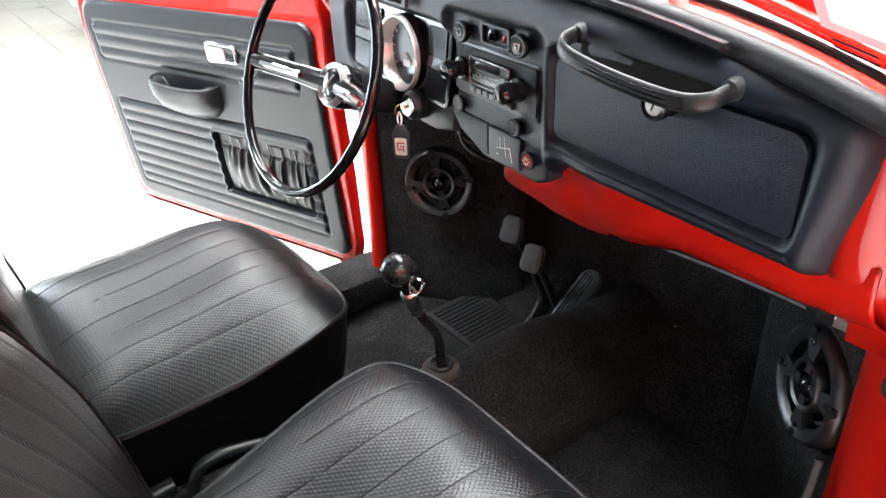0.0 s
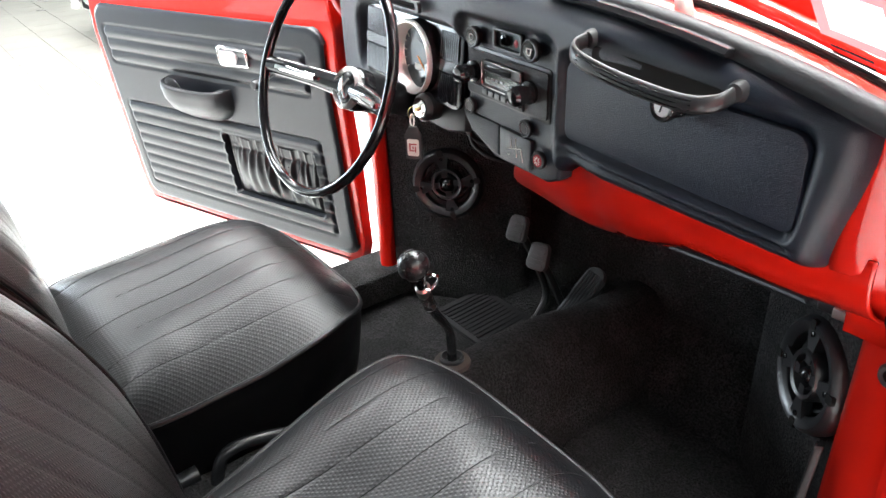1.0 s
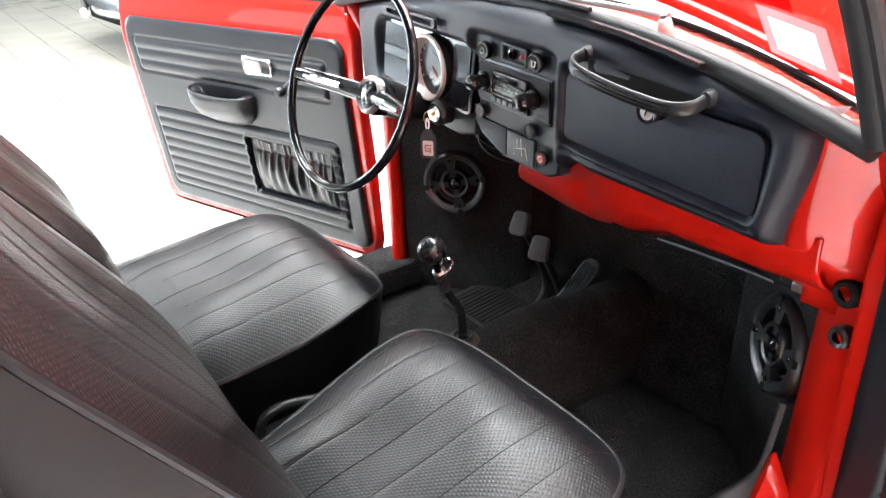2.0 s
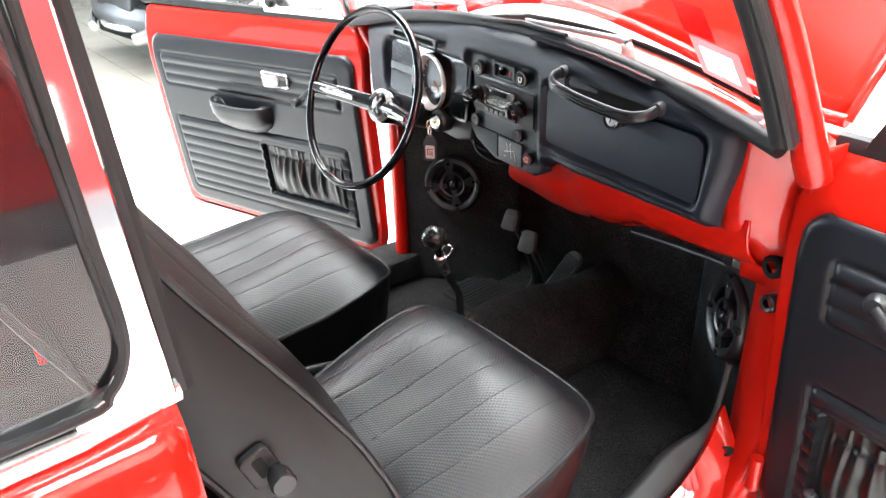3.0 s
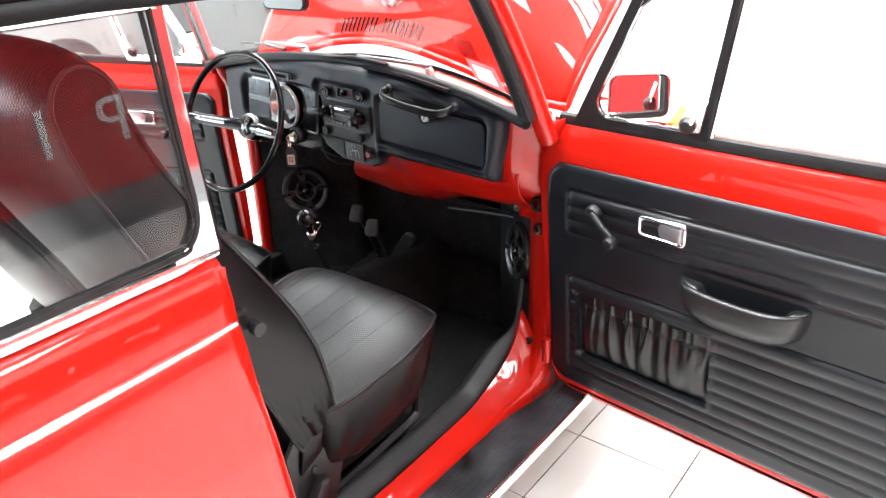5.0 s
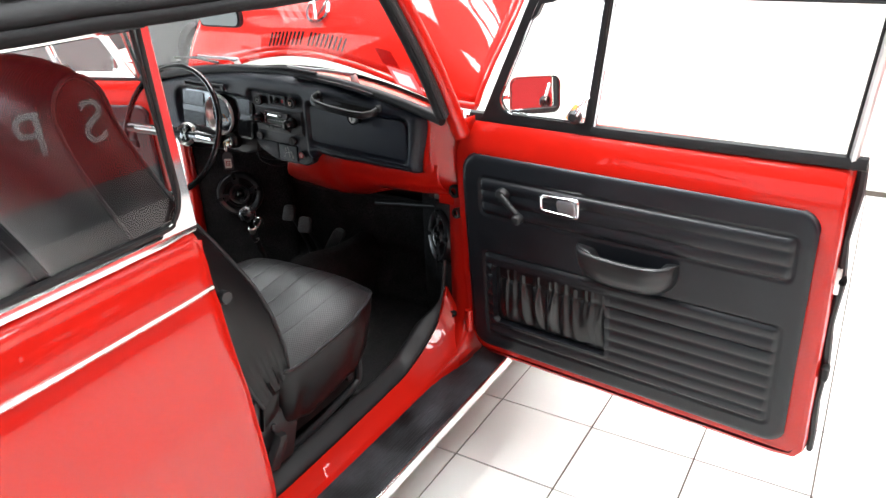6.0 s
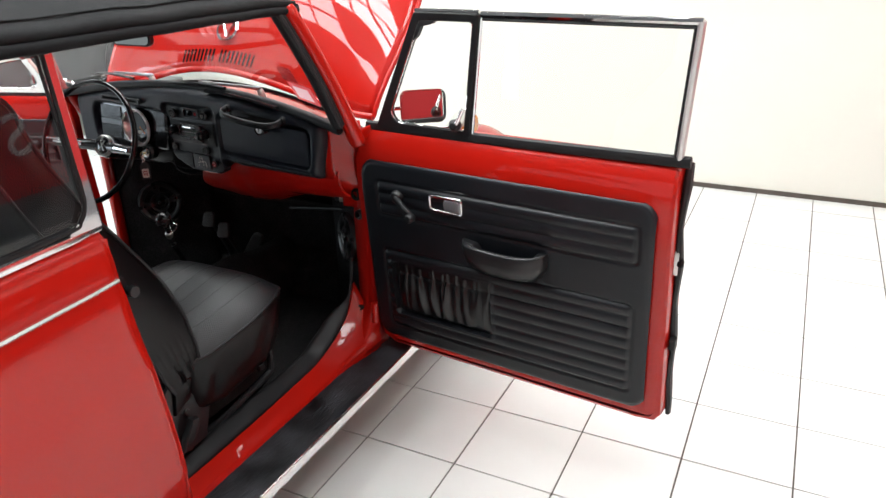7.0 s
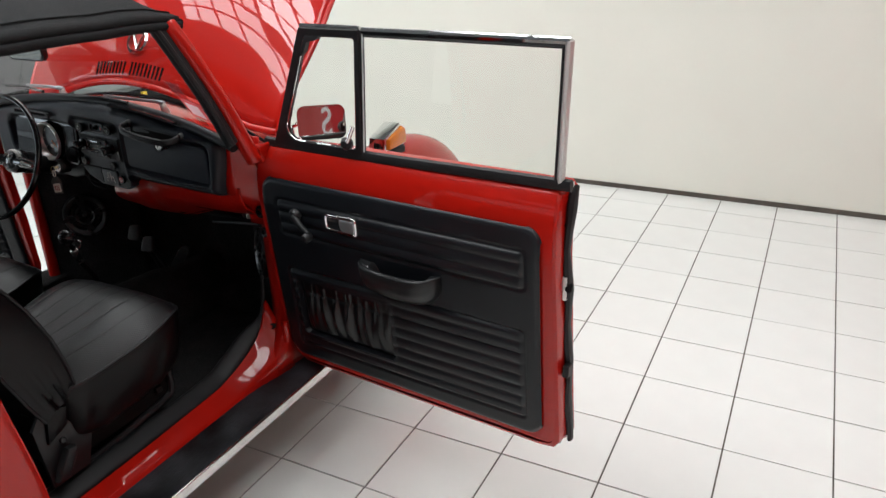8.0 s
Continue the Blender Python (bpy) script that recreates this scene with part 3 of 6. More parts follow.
# bonnet, standing open
def hood(u, v, lift=0.0):
    w = lerp(-1, 1, u)
    half = smooth_rows(v, [(-0.1, 0.630), (0.0, 0.645), (0.1, 0.660), (0.2, 0.678), (0.3, 0.690), (0.5, 0.675), (0.75, 0.59), (1.0, 0.45), (1.1, 0.40)])
    roll = abs(w) ** 2.4
    drop = 0.10 * (1 - max(0.0, 1 - w * w / 0.75) ** 1.5)
    back = V((0, 0.205 - 0.045 * w * w * (1 - v) + skew(half * w), 1.183 - lerp(0.09 * w * w, drop, (1 - v) ** 4) * (1 - v)))
    back.y += 0.015 * max(0.0, 1 - v / 0.12) ** 2 * sstep(0.3, 0.7, abs(w))
    along = V((0, 0.50, 0.866)) * (v * 1.02) + V((0, 0.14, -0.08)) * (v * v)
    nrm = V((0, -0.85, 0.52))
    return V((half * w, 0, 0)) + back + along - nrm * (0.02 + 0.13 * min(1, v * 2.2)) * roll + nrm * (0.05 * math.sin(math.pi * v) + lift)


part("bonnet", sheet(B(), hood, 48, 30), PAINT, car, "raised red bonnet", thick=0.006, sharp=80)


def rim_path(e):
    return [hood(e, k / 16) for k in range(17)]


for e in (0.0, 1.0):
    part("bonnet_edge", tube(B(), rim_path(e), 0.008, 10), PAINT, car)
part("bonnet_edge", tube(B(), [hood(k / 24, 0.0) for k in range(25)], 0.011, 10), PAINT, car)
for k in range(19):
    u = 0.502 + (k - 9) * 0.0138
    if k == 9:
        continue
    p, q = hood(u - 0.003, 0.024, 0.002), hood(u + 0.004, 0.066, 0.003)
    part("vent_slot", tube(B(), [p, lerp(p, q, 0.5), q], 0.0045, 8, wide=0.8), DARK, car)
badge = hood(0.53, 0.135, 0.004)
nb = V((0, -0.85, 0.52))
bd = part("badge", lathe(B(), badge, nb, [(0.046, 0), (0.046, 0.006), (0.038, 0.008), (0.037, 0.002)], 32), CHROME, car, "round chrome badge")


for a, b in ((-0.6, 0.2), (0.6, 0.2)):
    part("badge_bar", rod(B(), badge + V((0, -0.010, -0.026)) + nb * 0.004, badge + V((0.026 * a / 0.6, 0.014, 0.022)) + nb * 0.004, 0.0045, seg=8), CHROME, bd)


# quarter panels and their windows
def flank(u, v, s=1):
    z = lerp(1.072, 0.27, v)
    y = lerp(-0.845 + 0.075 * sstep(1.0, 0.36, z) - 0.0, -2.3, u)
    x = piecewise(z, [(0.27, 0.655), (0.45, 0.685), (0.75, 0.705), (0.93, 0.697), (0.975, 0.688), (1.02, 0.684), (1.06, 0.672), (1.072, 0.655)])
    x = x - 0.012 * (1 - sstep(0, 0.015, u)) + 0.02 * sstep(0.0, 0.3, u)
    return V((s * x, y, z))


for s in (1, -1):
    part("quarter_panel", sheet(B(), lambda u, v: flank(u * u, v, s), 40, 40), PAINT, car, "glossy red rear quarter panel", thick=0.004, sharp=70)
    pts = [flank(u / 20, 0, s) + V((s * 0.004, 0.004, 0.008)) for u in range(21)]
    part("belt_trim", tube(B(), pts, 0.008, 8, wide=1.3, up=(0, 0, 1)), ALLOY, car, "bright chrome belt trim")
    pts = [flank(0.008 + u / 20, 0.118, s) + V((s * 0.003, 0, 0)) for u in range(20)]
    part("side_trim", tube(B(), pts, 0.0085, 8, wide=0.7, up=(0, 0, 1)), ALLOY, car, "bright chrome side moulding")
    part("inner_trim", box(B(), 0.60, 0.63, -2.2, -0.88, 0.28, 1.06, lambda x, y, z, s=s: V((s * x, y, z))), SEAT_SMOOTH, car)
    part("jamb", sheet(B(), lambda u, v, s=s: V((s * lerp(0.672, 0.60, v), -0.848 + 0.075 * sstep(1.0, 0.36, lerp(1.06, 0.28, u)) - 0.03 * v, lerp(1.06, 0.28, u))), 24, 4), PAINT, car, thick=0.003)
    for z in (0.832, 0.779):
        part("striker", lathe(B(), (s * 0.650, -0.822, z), (0, 1, 0), [(0.010, -0.02), (0.010, 0.006), (0.008, 0.010), (0.003, 0.011)], 16), CHROME, car)
    part("glass_channel", tube(B(), [flank(u / 10, 0, s) + V((-s * 0.006, 0.0, 0.016)) for u in range(11)], 0.012, 8), RUBBER, car)
    win = part("quarter_window", sheet(B(), lambda u, v, s=s: V((s * (lerp(0.655, 0.642, v) + 0.012 * u), lerp(-0.862, -1.75, u) - 0.018 * v, lerp(1.075, 1.42, v))), 4, 4), GLASS, car, "closed rear quarter window in a chrome frame", shadow=False)
    a, b = V((s * 0.660, -0.848, 1.075)), V((s * 0.647, -0.868, 1.42))
    corner = [(-0.845, 1.086), (-0.852, 1.24), (-0.860, 1.42), (-0.879, 1.42), (-0.873, 1.24), (-0.869, 1.16), (-0.874, 1.128), (-0.888, 1.108), (-0.915, 1.097), (-0.915, 1.086)]

    def on_glass(p, q, d, s=s):
        return V((s * (0.660 - 0.038 * (q - 1.075) + d), p, q))
    bm = B()
    for d in (-0.005, 0.006):
        bm.faces.new([bm.verts.new(on_glass(p, q, d)) for p, q in corner])
    bm.verts.ensure_lookup_table()
    for k in range(len(corner)):
        j = (k + 1) % len(corner)
        bm.faces.new([bm.verts[i] for i in (k, j, j + len(corner), k + len(corner))])
    part("front_frame", bm, CHROME, win, "bright metal window frame", bevel=0.002)
    part("corner_seal", tube(B(), smooth_path([on_glass(p, q, 0.004) for p, q in corner[3:9]] + [on_glass(-1.1, 1.094, 0.004)], 4), 0.0042, 8), RUBBER, win)
    part("window_seal", tube(B(), [a + V((-s * 0.022, 0.012, 0)), lerp(a, b, 0.5) + V((-s * 0.022, 0.012, 0)), b + V((-s * 0.022, 0.012, 0))], 0.010, 8), RUBBER, win)
    part("inner_seal", tube(B(), [a + V((0, -0.02, 0.01)), lerp(a, b, 0.5) + V((0, -0.02, 0)), b + V((0, -0.02, 0))], 0.0035, 8), RUBBER, win)
    c = V((s * 0.66, -1.75, 1.40))
    part("top_frame", tube(B(), [b, lerp(b, c, 0.5), c], 0.010, 8), CHROME, win)


# soft top
def soft(u, v):
    w = lerp(-1, 1, u)
    y = lerp(-0.075, -2.2, v)
    crown = 0.115 * (1 - abs(w) ** 2.6)
    half = lerp(0.590, 0.665, sstep(0, 0.3, v))
    z = 1.428 + 0.012 * math.sin(math.pi * min(1, v * 1.6)) - 0.35 * max(0, v - 0.6) ** 1.3
    edge = sstep(0, 0.035, v)
    wr = 0.0025 * math.sin(55 * v + 4 * w) * math.sin(7 * w + 2)
    return V((w * half, y + 0.05 * (1 - w * w) * (1 - v), z + crown * (0.30 + 0.70 * edge) + wr))


part("soft_top", sheet(B(), soft, 48, 60), CLOTH, car, "raised black cloth soft top", thick=0.02, sharp=70)
for s in (0, 1):
    sg = 2 * s - 1
    pts = [soft(s, k / 24) + V((sg * 0.002, 0, -0.012)) for k in range(20)]
    part("roof_rail", tube(B(), pts, 0.011, 10), CLOTH, car)
    pts = [soft(0.5 + sg * 0.465, k / 24) + V((sg * 0.004, 0, 0.012)) for k in range(20)]
    part("roof_seam", tube(B(), pts, 0.0022, 6), CLOTH, car)
pts = [soft(k / 24, 0) + V((0, 0.004, -0.006)) for k in range(25)]
part("header_roll", tube(B(), pts, 0.010, 10), CLOTH, car)


# tail, closing the body behind the roof
def tail(u, v):
    w = lerp(-1, 1, u)
    a = v * math.pi / 2
    return V((0.70 * w * (1 - 0.25 * v), -2.28 - 0.55 * math.sin(a) * (1 - 0.35 * w * w), lerp(1.06, 0.35, 1 - math.cos(a)) - 0.10 * w * w * (1 - v)))


part("tail", sheet(B(), tail, 24, 16), PAINT, car, "rounded red tail panel", thick=0.004, sharp=80)

# front end
for s in (1, -1):
    part("inner_wing", sheet(B(), lambda u, v, s=s: V((s * lerp(0.60, 0.40, u), lerp(0.22, 1.5, u), lerp(lerp(1.04, 0.66, u ** 0.8), 0.40, v))), 12, 6), PAINT, car, "red inner wing beside the luggage space", thick=0.006)
part("front_apron", box(B(), -0.34, 0.34, 1.50, 1.53, 0.35, 0.62), PAINT, car, bevel=0.01)


def fender(u, v, s):
    a, b = math.pi * u, math.pi * v
    return V((s * (0.56 + 0.25 * math.sin(a) * (abs(math.cos(b)) ** 0.9) * (1 if math.cos(b) > 0 else -1)), 0.98 - 0.66 * math.cos(a), 0.22 + 0.63 * math.sin(a) ** 0.8 * math.sin(b)))


for s in (1, -1):
    part("front_wing", sheet(B(), lambda u, v, s=s: fender(lerp(0.02, 0.98, u), v, s), 36, 24), PAINT, car, "rounded red front wing", sharp=80)
    def ind(a, b, d, s=s):
        return V((s * (0.672 + d * 1.2), 0.795 + a * 1.15, 0.868 + b * 1.25))
    sg = part("indicator", slab(B(), [(-0.070, 0.0), (0.062, 0.0), (0.066, 0.030), (0.060, 0.062), (0.040, 0.074), (-0.062, 0.044)], ind, -0.034, 0.022, 0.008), CHROME, car, "chrome indicator housing with amber lens")
    part("lens", slab(B(), [(-0.052, 0.010), (0.056, 0.010), (0.060, 0.030), (0.055, 0.056), (0.038, 0.066), (-0.050, 0.042)], ind, 0.020, 0.034, 0.006), AMBER, sg, "amber lens")
    part("gasket", slab(B(), rrect(-0.076, 0.072, -0.038, 0.036, 0.02), lambda a, b, d, s=s: V((s * (0.672 + b), 0.795 + a, 0.868 + d)), -0.02, 0.002), RUBBER, sg)


# road wheels
for s in (1, -1):
    for y in (0.98, -1.45):
        x = 0.545 * s
        wh = part("wheel", lathe(B(), (x, y, 0.315), (s, 0, 0), [(0.19, -0.07), (0.29, -0.07), (0.315, -0.04), (0.315, 0.04), (0.29, 0.07), (0.20, 0.07), (0.19, 0.03)], 40), RUBBER, car, "black tyre on a steel wheel")
        part("rim", lathe(B(), (x, y, 0.315), (s, 0, 0), [(0.195, -0.06), (0.195, 0.05), (0.16, 0.03), (0.10, 0.05), (0.001, 0.06)], 36), STEEL, wh)


# ---- doors ----
HINGE = V((0.66, 0.09, 0))


def door_face(z):
    """How far the inner face stands inwards at a height."""
    return piecewise(z, [(0.32, -0.034), (0.45, -0.018), (0.64, 0.0), (0.90, 0.024), (1.0, 0.020), (1.045, 0.008), (1.066, -0.006)])


def make_door(side, degrees, label):
    a = radians(degrees)
    u, n = V((math.sin(a) * side, -math.cos(a), 0)), V((-math.cos(a) * side, -math.sin(a), 0))
    base = V((HINGE.x * side, HINGE.y if side > 0 else 0.122, 0))

    def at(s, z, d=0.0, follow=True):
        return base + u * s + n * (d + (door_face(z) if follow else 0.0)) + V((0, 0, z))
    door = holder("door", label)

    # pressed steel frame: inner face, rounded edges, outer skin
    out = [(-0.012, 0.60), (-0.012, 0.98), (0.01, 1.04), (0.06, 1.066), (0.940, 1.070), (0.955, 1.056), (0.962, 0.7), (0.967, 0.35), (0.95, 0.324), (0.90, 0.317), (0.06, 0.320), (0.02, 0.345), (0.0, 0.40)]

    def deep(s):
        """The far door is thinner towards its hinges."""
        return 1.0 if side > 0 else lerp(0.3, 1.0, sstep(0.0, 0.2, s))

    def skin(bm):
        rings = []
        for k, d in ((0.97, 0.0), (0.995, -0.003), (1.0, -0.012), (1.0, -0.045), (1.012, -0.062), (1.012, -0.085), (0.98, -0.095)):
            ring = []
            for s, z in dense:
                ss, zz = 0.485 + (s - 0.485) * k, 0.70 + (z - 0.70) * k
                ring.append(bm.verts.new(at(ss, zz, d * deep(ss))))
            rings.append(ring)
        ring_faces(bm, rings, cap=False)
        return rings
    dense = []
    for (s0, z0), (s1, z1) in zip(out, out[1:] + out[:1]):
        m = max(1, int(math.hypot(s1 - s0, z1 - z0) / 0.03))
        dense += [(lerp(s0, s1, k / m), lerp(z0, z1, k / m)) for k in range(m)]
    bm = B()
    skin(bm)

    def face(u_, v_, d):
        z = lerp(0.338, 1.062, v_)
        lo = piecewise(z, [(0.33, 0.045), (0.36, 0.02), (0.42, 0.0), (0.98, -0.006), (1.062, 0.03)])
        hi = piecewise(z, [(0.33, 0.925), (0.36, 0.955), (0.70, 0.952), (1.062, 0.945)])
        s = lerp(lo, hi, u_)
        return at(s, z, d * deep(s))
    sheet(bm, lambda p, q: face(p, q, 0.0), 30, 40)
    sheet(bm, lambda p, q: face(p, q, -0.093), 20, 24)
    part("door_frame", bm, PAINT, door, "red painted door frame", sharp=55)

    # door card with two pressed fields of ribs
    def field(s, z, s0, s1, z0, z1, ribs):
        sd = sd_rrect(s, z, s0, s1, z0, z1, 0.014)
        groove = -0.0035 * math.exp(-(sd / 0.004) ** 2)
        if sd < 0.0:
            ph = (z - z0) / (z1 - z0) * ribs
            f = ph - math.floor(ph)
            groove += 0.0055 * (math.sin(math.pi * f) ** 0.65) * sstep(0.0, 0.012, -sd) - 0.001
        return groove

    def card(p, q):
        z = lerp(0.359, 0.980, q)
        s = lerp(0.018, 0.920, p)
        sd = sd_rrect(s, z, 0.016, 0.922, 0.357, 0.982, 0.05)
        d = 0.012 * math.sqrt(max(0.0, 1 - (max(0.0, sd + 0.018) / 0.018) ** 2)) if sd < 0 else -0.004
        lower = field(s, z, 0.078, 0.876, 0.412, 0.692, 8)
        upper = field(s, z, 0.078, 0.880, 0.812, 0.920, 3)
        pock = sd_rrect(s, z, 0.110, 0.450, 0.470, 0.650, 0.006)
        d2 = d + (lower + upper if pock > 0.004 else 0)
        if pock < 0.002:
            d2 = 0.001
        elif pock < 0.014:
            d2 += 0.003
        if sd > 0:
            k = 0.05
            cs, cz = min(max(s, 0.016 + k), 0.922 - k), min(max(z, 0.357 + k), 0.982 - k)
            v = V((s - cs, z - cz))
            if v.length > k:
                v *= k / v.length
            s, z = cs + v.x, cz + v.y
        return at(s, z, d2 + 0.002)
    part("door_card", sheet(B(), card, 190, 170), TRIM, door, "black vinyl door card with pressed ribs", sharp=60)

    # gathered pocket: tight uneven gathers under its elastic, loose leaning folds below
    rng = random.Random(7)
    gathers = [((i + 0.5 + rng.uniform(-0.36, 0.36)) / 13, rng.uniform(0.35, 1.0), rng.uniform(-0.075, 0.06), rng.uniform(0.6, 1.35), rng.uniform(0, 6)) for i in range(13)]

    def pocket(p, q):
        s, z = lerp(0.114, 0.448, p), lerp(0.472, 0.646, q)
        y = max(0.0, (0.82 - q) / 0.82)
        head = sstep(0.80, 0.86, q)
        d = 0.010 * math.sin(math.pi * min(1, y * 0.95 + 0.05)) ** 0.7
        for c, am, drift, wide, ph in gathers:
            mid = c + drift * y + 0.016 * math.sin(3.6 * y + ph) * y
            w = wide * (0.016 + 0.022 * sstep(0, 0.5, y))
            belly = 0.45 + 0.55 * math.sin(math.pi * min(1.0, 0.15 + 0.9 * y))
            d += am * math.exp(-((p - mid) / w) ** 2) * (0.017 * belly * (1 - head) + 0.0055 * head)
        d -= 0.003 * math.exp(-((q - 0.82) / 0.03) ** 2)
        zig = 0.004 * math.sin(37 * p + 2 * math.sin(11 * p)) * head
        return at(s, z + zig, 0.004 + max(d, 0.0) * min(1, 16 * p, 16 * (1 - p), 14 * q + 0.1))
    part("pocket", sheet(B(), pocket, 220, 60), SATIN, door, "gathered black elastic map pocket", sharp=80)

    # pull latch in its dish
    def flat(s, z, d):
        return at(s, z, 0.0) + n * d
    hs, hz = 0.324, 0.884

    def shield(k):
        """The bezel's outline, a little deeper at its rear end."""
        return [(hs + (a - hs) * 1.0, hz + (b - hz) * (1.0 + 1.6 * (a - hs))) for a, b in rrect(hs - 0.056 + k, hs + 0.056 - k, hz - 0.026 + k, hz + 0.026 - k, 0.013 - k * 0.5, 6)]
    latch = part("latch_bezel", slab(B(), shield(0.0), flat, 0.008, 0.025, hole=shield(0.0075)), CHROME, door, "chrome door latch surround", bevel=0.004)
    part("latch_dish", slab(B(), shield(0.008), flat, 0.004, 0.0115), DARK, latch)
    part("latch_lever", slab(B(), rrect(hs - 0.012, hs + 0.048, hz - 0.020, hz + 0.017, 0.008), lambda s, z, d: flat(s, z, d + 0.16 * (s - hs) - 2.0 * (s - hs - 0.02) ** 2), 0.010, 0.021, 0.005), LEVER, latch, "chrome pull lever")

    # winder
    w0, w1 = (0.155, 0.883), (0.218, 0.835)
    crank = part("window_winder", lathe(B(), at(*w0, 0.012), n, [(0.021, 0), (0.020, 0.014), (0.014, 0.022), (0.004, 0.024)], 20), PLASTIC, door, "black window winder")
    part("arm", tube(B(), [at(*w0, 0.030), at(lerp(w0[0], w1[0], 0.5), lerp(w0[1], w1[1], 0.5), 0.038), at(*w1, 0.040)], [0.011, 0.009, 0.009], 10), PLASTIC, crank)
    part("knob", lathe(B(), at(*w1, 0.036), n, [(0.009, 0), (0.014, 0.008), (0.015, 0.022), (0.010, 0.03), (0.003, 0.031)], 18), PLASTIC, crank)

    # armrest: a deep moulded pull with a scoop behind its lip
    def rest_at(p, q):
        e = max(0.0, 1 - abs(2 * p - 1) ** 4.5) ** 0.5
        s = lerp(0.372, 0.640, p)
        zl = 0.790 - 0.010 * math.sin(math.pi * p) + 0.004 * p
        out = 0.058 * e * (1 + 0.12 * sstep(0.3, 0.9, p))
        h = sstep(0.16, 0.30, p) * sstep(0.90, 0.74, p)
        row = [(-0.092, 0.002), (-0.090, 0.35), (-0.074, 0.72), (-0.046, 0.95), (-0.018, 1.0), (-0.004, 0.97), (0.001, 0.88), (0.0, 0.76), (-0.006, 0.66), (-0.040 * h - 0.001, 0.55), (-0.050 * h, 0.35), (-0.046 * h, 0.12), (0.004, 0.0)]
        a = q * 12
        i = min(11, int(a))
        dz, dd = lerp(row[i][0], row[i + 1][0], a - i), lerp(row[i][1], row[i + 1][1], a - i)
        return at(s, zl + dz * (0.25 + 0.75 * e), 0.008 + out * dd)
    part("armrest", sheet(B(), rest_at, 60, 36), PLASTIC, door, "black moulded door pull and armrest", sharp=70)

    # belt weatherstrip and window frames
    def glass(s, z):
        return base + u * s + n * (-0.012 + 0.13 * (z - 1.07)) + V((0, 0, z))
    part("belt_strip", tube(B(), [glass(0.02, 1.072), glass(0.5, 1.076), glass(0.975, 1.084)], 0.011, 8, wide=1.4, up=(0, 0, 1)), RUBBER, door, "black rubber belt weatherstrip")
    part("belt_trim", tube(B(), [glass(0.05, 1.069) - n * 0.022, glass(0.5, 1.073) - n * 0.022, glass(0.97, 1.081) - n * 0.022], 0.007, 8), CHROME, door)
    vent = part("vent_window", sheet(B(), lambda p, q: glass(lerp(lerp(0.09, 0.262, q), lerp(0.362, 0.432, q), p), lerp(1.08, 1.40, q)), 4, 4), GLASS, door, "quarter-light glass in a black frame", shadow=False)
    frame_mat = RUBBER if side > 0 else ALLOY
    rim_out = round_poly([(0.058, 1.070), (0.377, 1.070), (0.430, 1.407), (0.236, 1.407)], [0.004, 0.004, 0.006, 0.010])
    rim_in = round_poly([(0.099, 1.092), (0.362, 1.092), (0.414, 1.388), (0.252, 1.388)], [0.034, 0.010, 0.010, 0.010])
    part("vent_frame", slab(B(), rim_out, lambda p, q, d: glass(p, q) + n * d, -0.010, 0.010, hole=rim_in), frame_mat, vent, "rubber-sealed quarter-light frame", bevel=0.003)
    part("vent_rim", tube(B(), [glass(p, q) + n * 0.006 for p, q in rim_in], 0.0026, 6, closed=True), CHROME, vent)
    part("vent_cap", tube(B(), [glass(0.238, 1.410), glass(0.33, 1.411), glass(0.43, 1.411)], 0.0055, 8), CHROME, vent)
    part("division_bar", tube(B(), [glass(0.379, 1.06), glass(0.437, 1.408)], 0.0045, 8, wide=1.2, up=tuple(u)), CHROME, vent)
    if side > 0:
        part("vent_corner", slab(B(), [(0.252, 1.388), (0.222, 1.330), (0.240, 1.344), (0.256, 1.372), (0.290, 1.378), (0.306, 1.390)], lambda p, q, d: glass(p, q) + n * d, -0.006, 0.010, 0.003), RUBBER, vent)
    part("vent_latch", lathe(B(), glass(0.338, 1.108) + n * 0.006, n, [(0.017, 0), (0.018, 0.012), (0.010, 0.022), (0.003, 0.023)], 18), PLASTIC, vent)
    part("latch_lever", rod(B(), glass(0.345, 1.112) + n * 0.02, glass(0.366, 1.158) + n * 0.010, 0.006), CHROME, vent)
    win = part("drop_window", sheet(B(), lambda p, q: glass(lerp(lerp(0.372, 0.444, q), lerp(0.945, 0.97, q), p), lerp(1.075, 1.40, q)), 4, 4), GLASS, door, "raised side window glass in a chrome frame", shadow=False)
    part("top_frame", tube(B(), [glass(0.436, 1.405), glass(0.7, 1.406), glass(0.976, 1.406)], 0.0085, 8, wide=1.0), CHROME, win)
    part("rear_frame", tube(B(), [glass(0.947, 1.075), glass(0.960, 1.24), glass(0.974, 1.408)], 0.0095, 8), SILVER, win)
    part("top_channel", tube(B(), [glass(0.44, 1.394) + n * 0.003, glass(0.965, 1.394) + n * 0.003], 0.004, 6), RUBBER, win)
    part("rear_channel", tube(B(), [glass(0.936, 1.08) + n * 0.003, glass(0.962, 1.396) + n * 0.003], 0.004, 6), RUBBER, win)

    # shut edge: seal, lock, buffer
    seal = [base + u * (0.963 + 0.008 * k / 14 + 0.003 * math.sin(21 * k / 14)) + n * (-0.055 + door_face(lerp(1.07, 0.33, k / 14))) + V((0, 0, lerp(1.07, 0.33, k / 14))) for k in range(15)]
    part("edge_seal", tube(B(), seal, [0.010 + 0.002 * math.sin(k * 1.7) for k in range(15)], 8, wide=1.6, up=tuple(n)), RUBBER, door, "black rubber door seal")
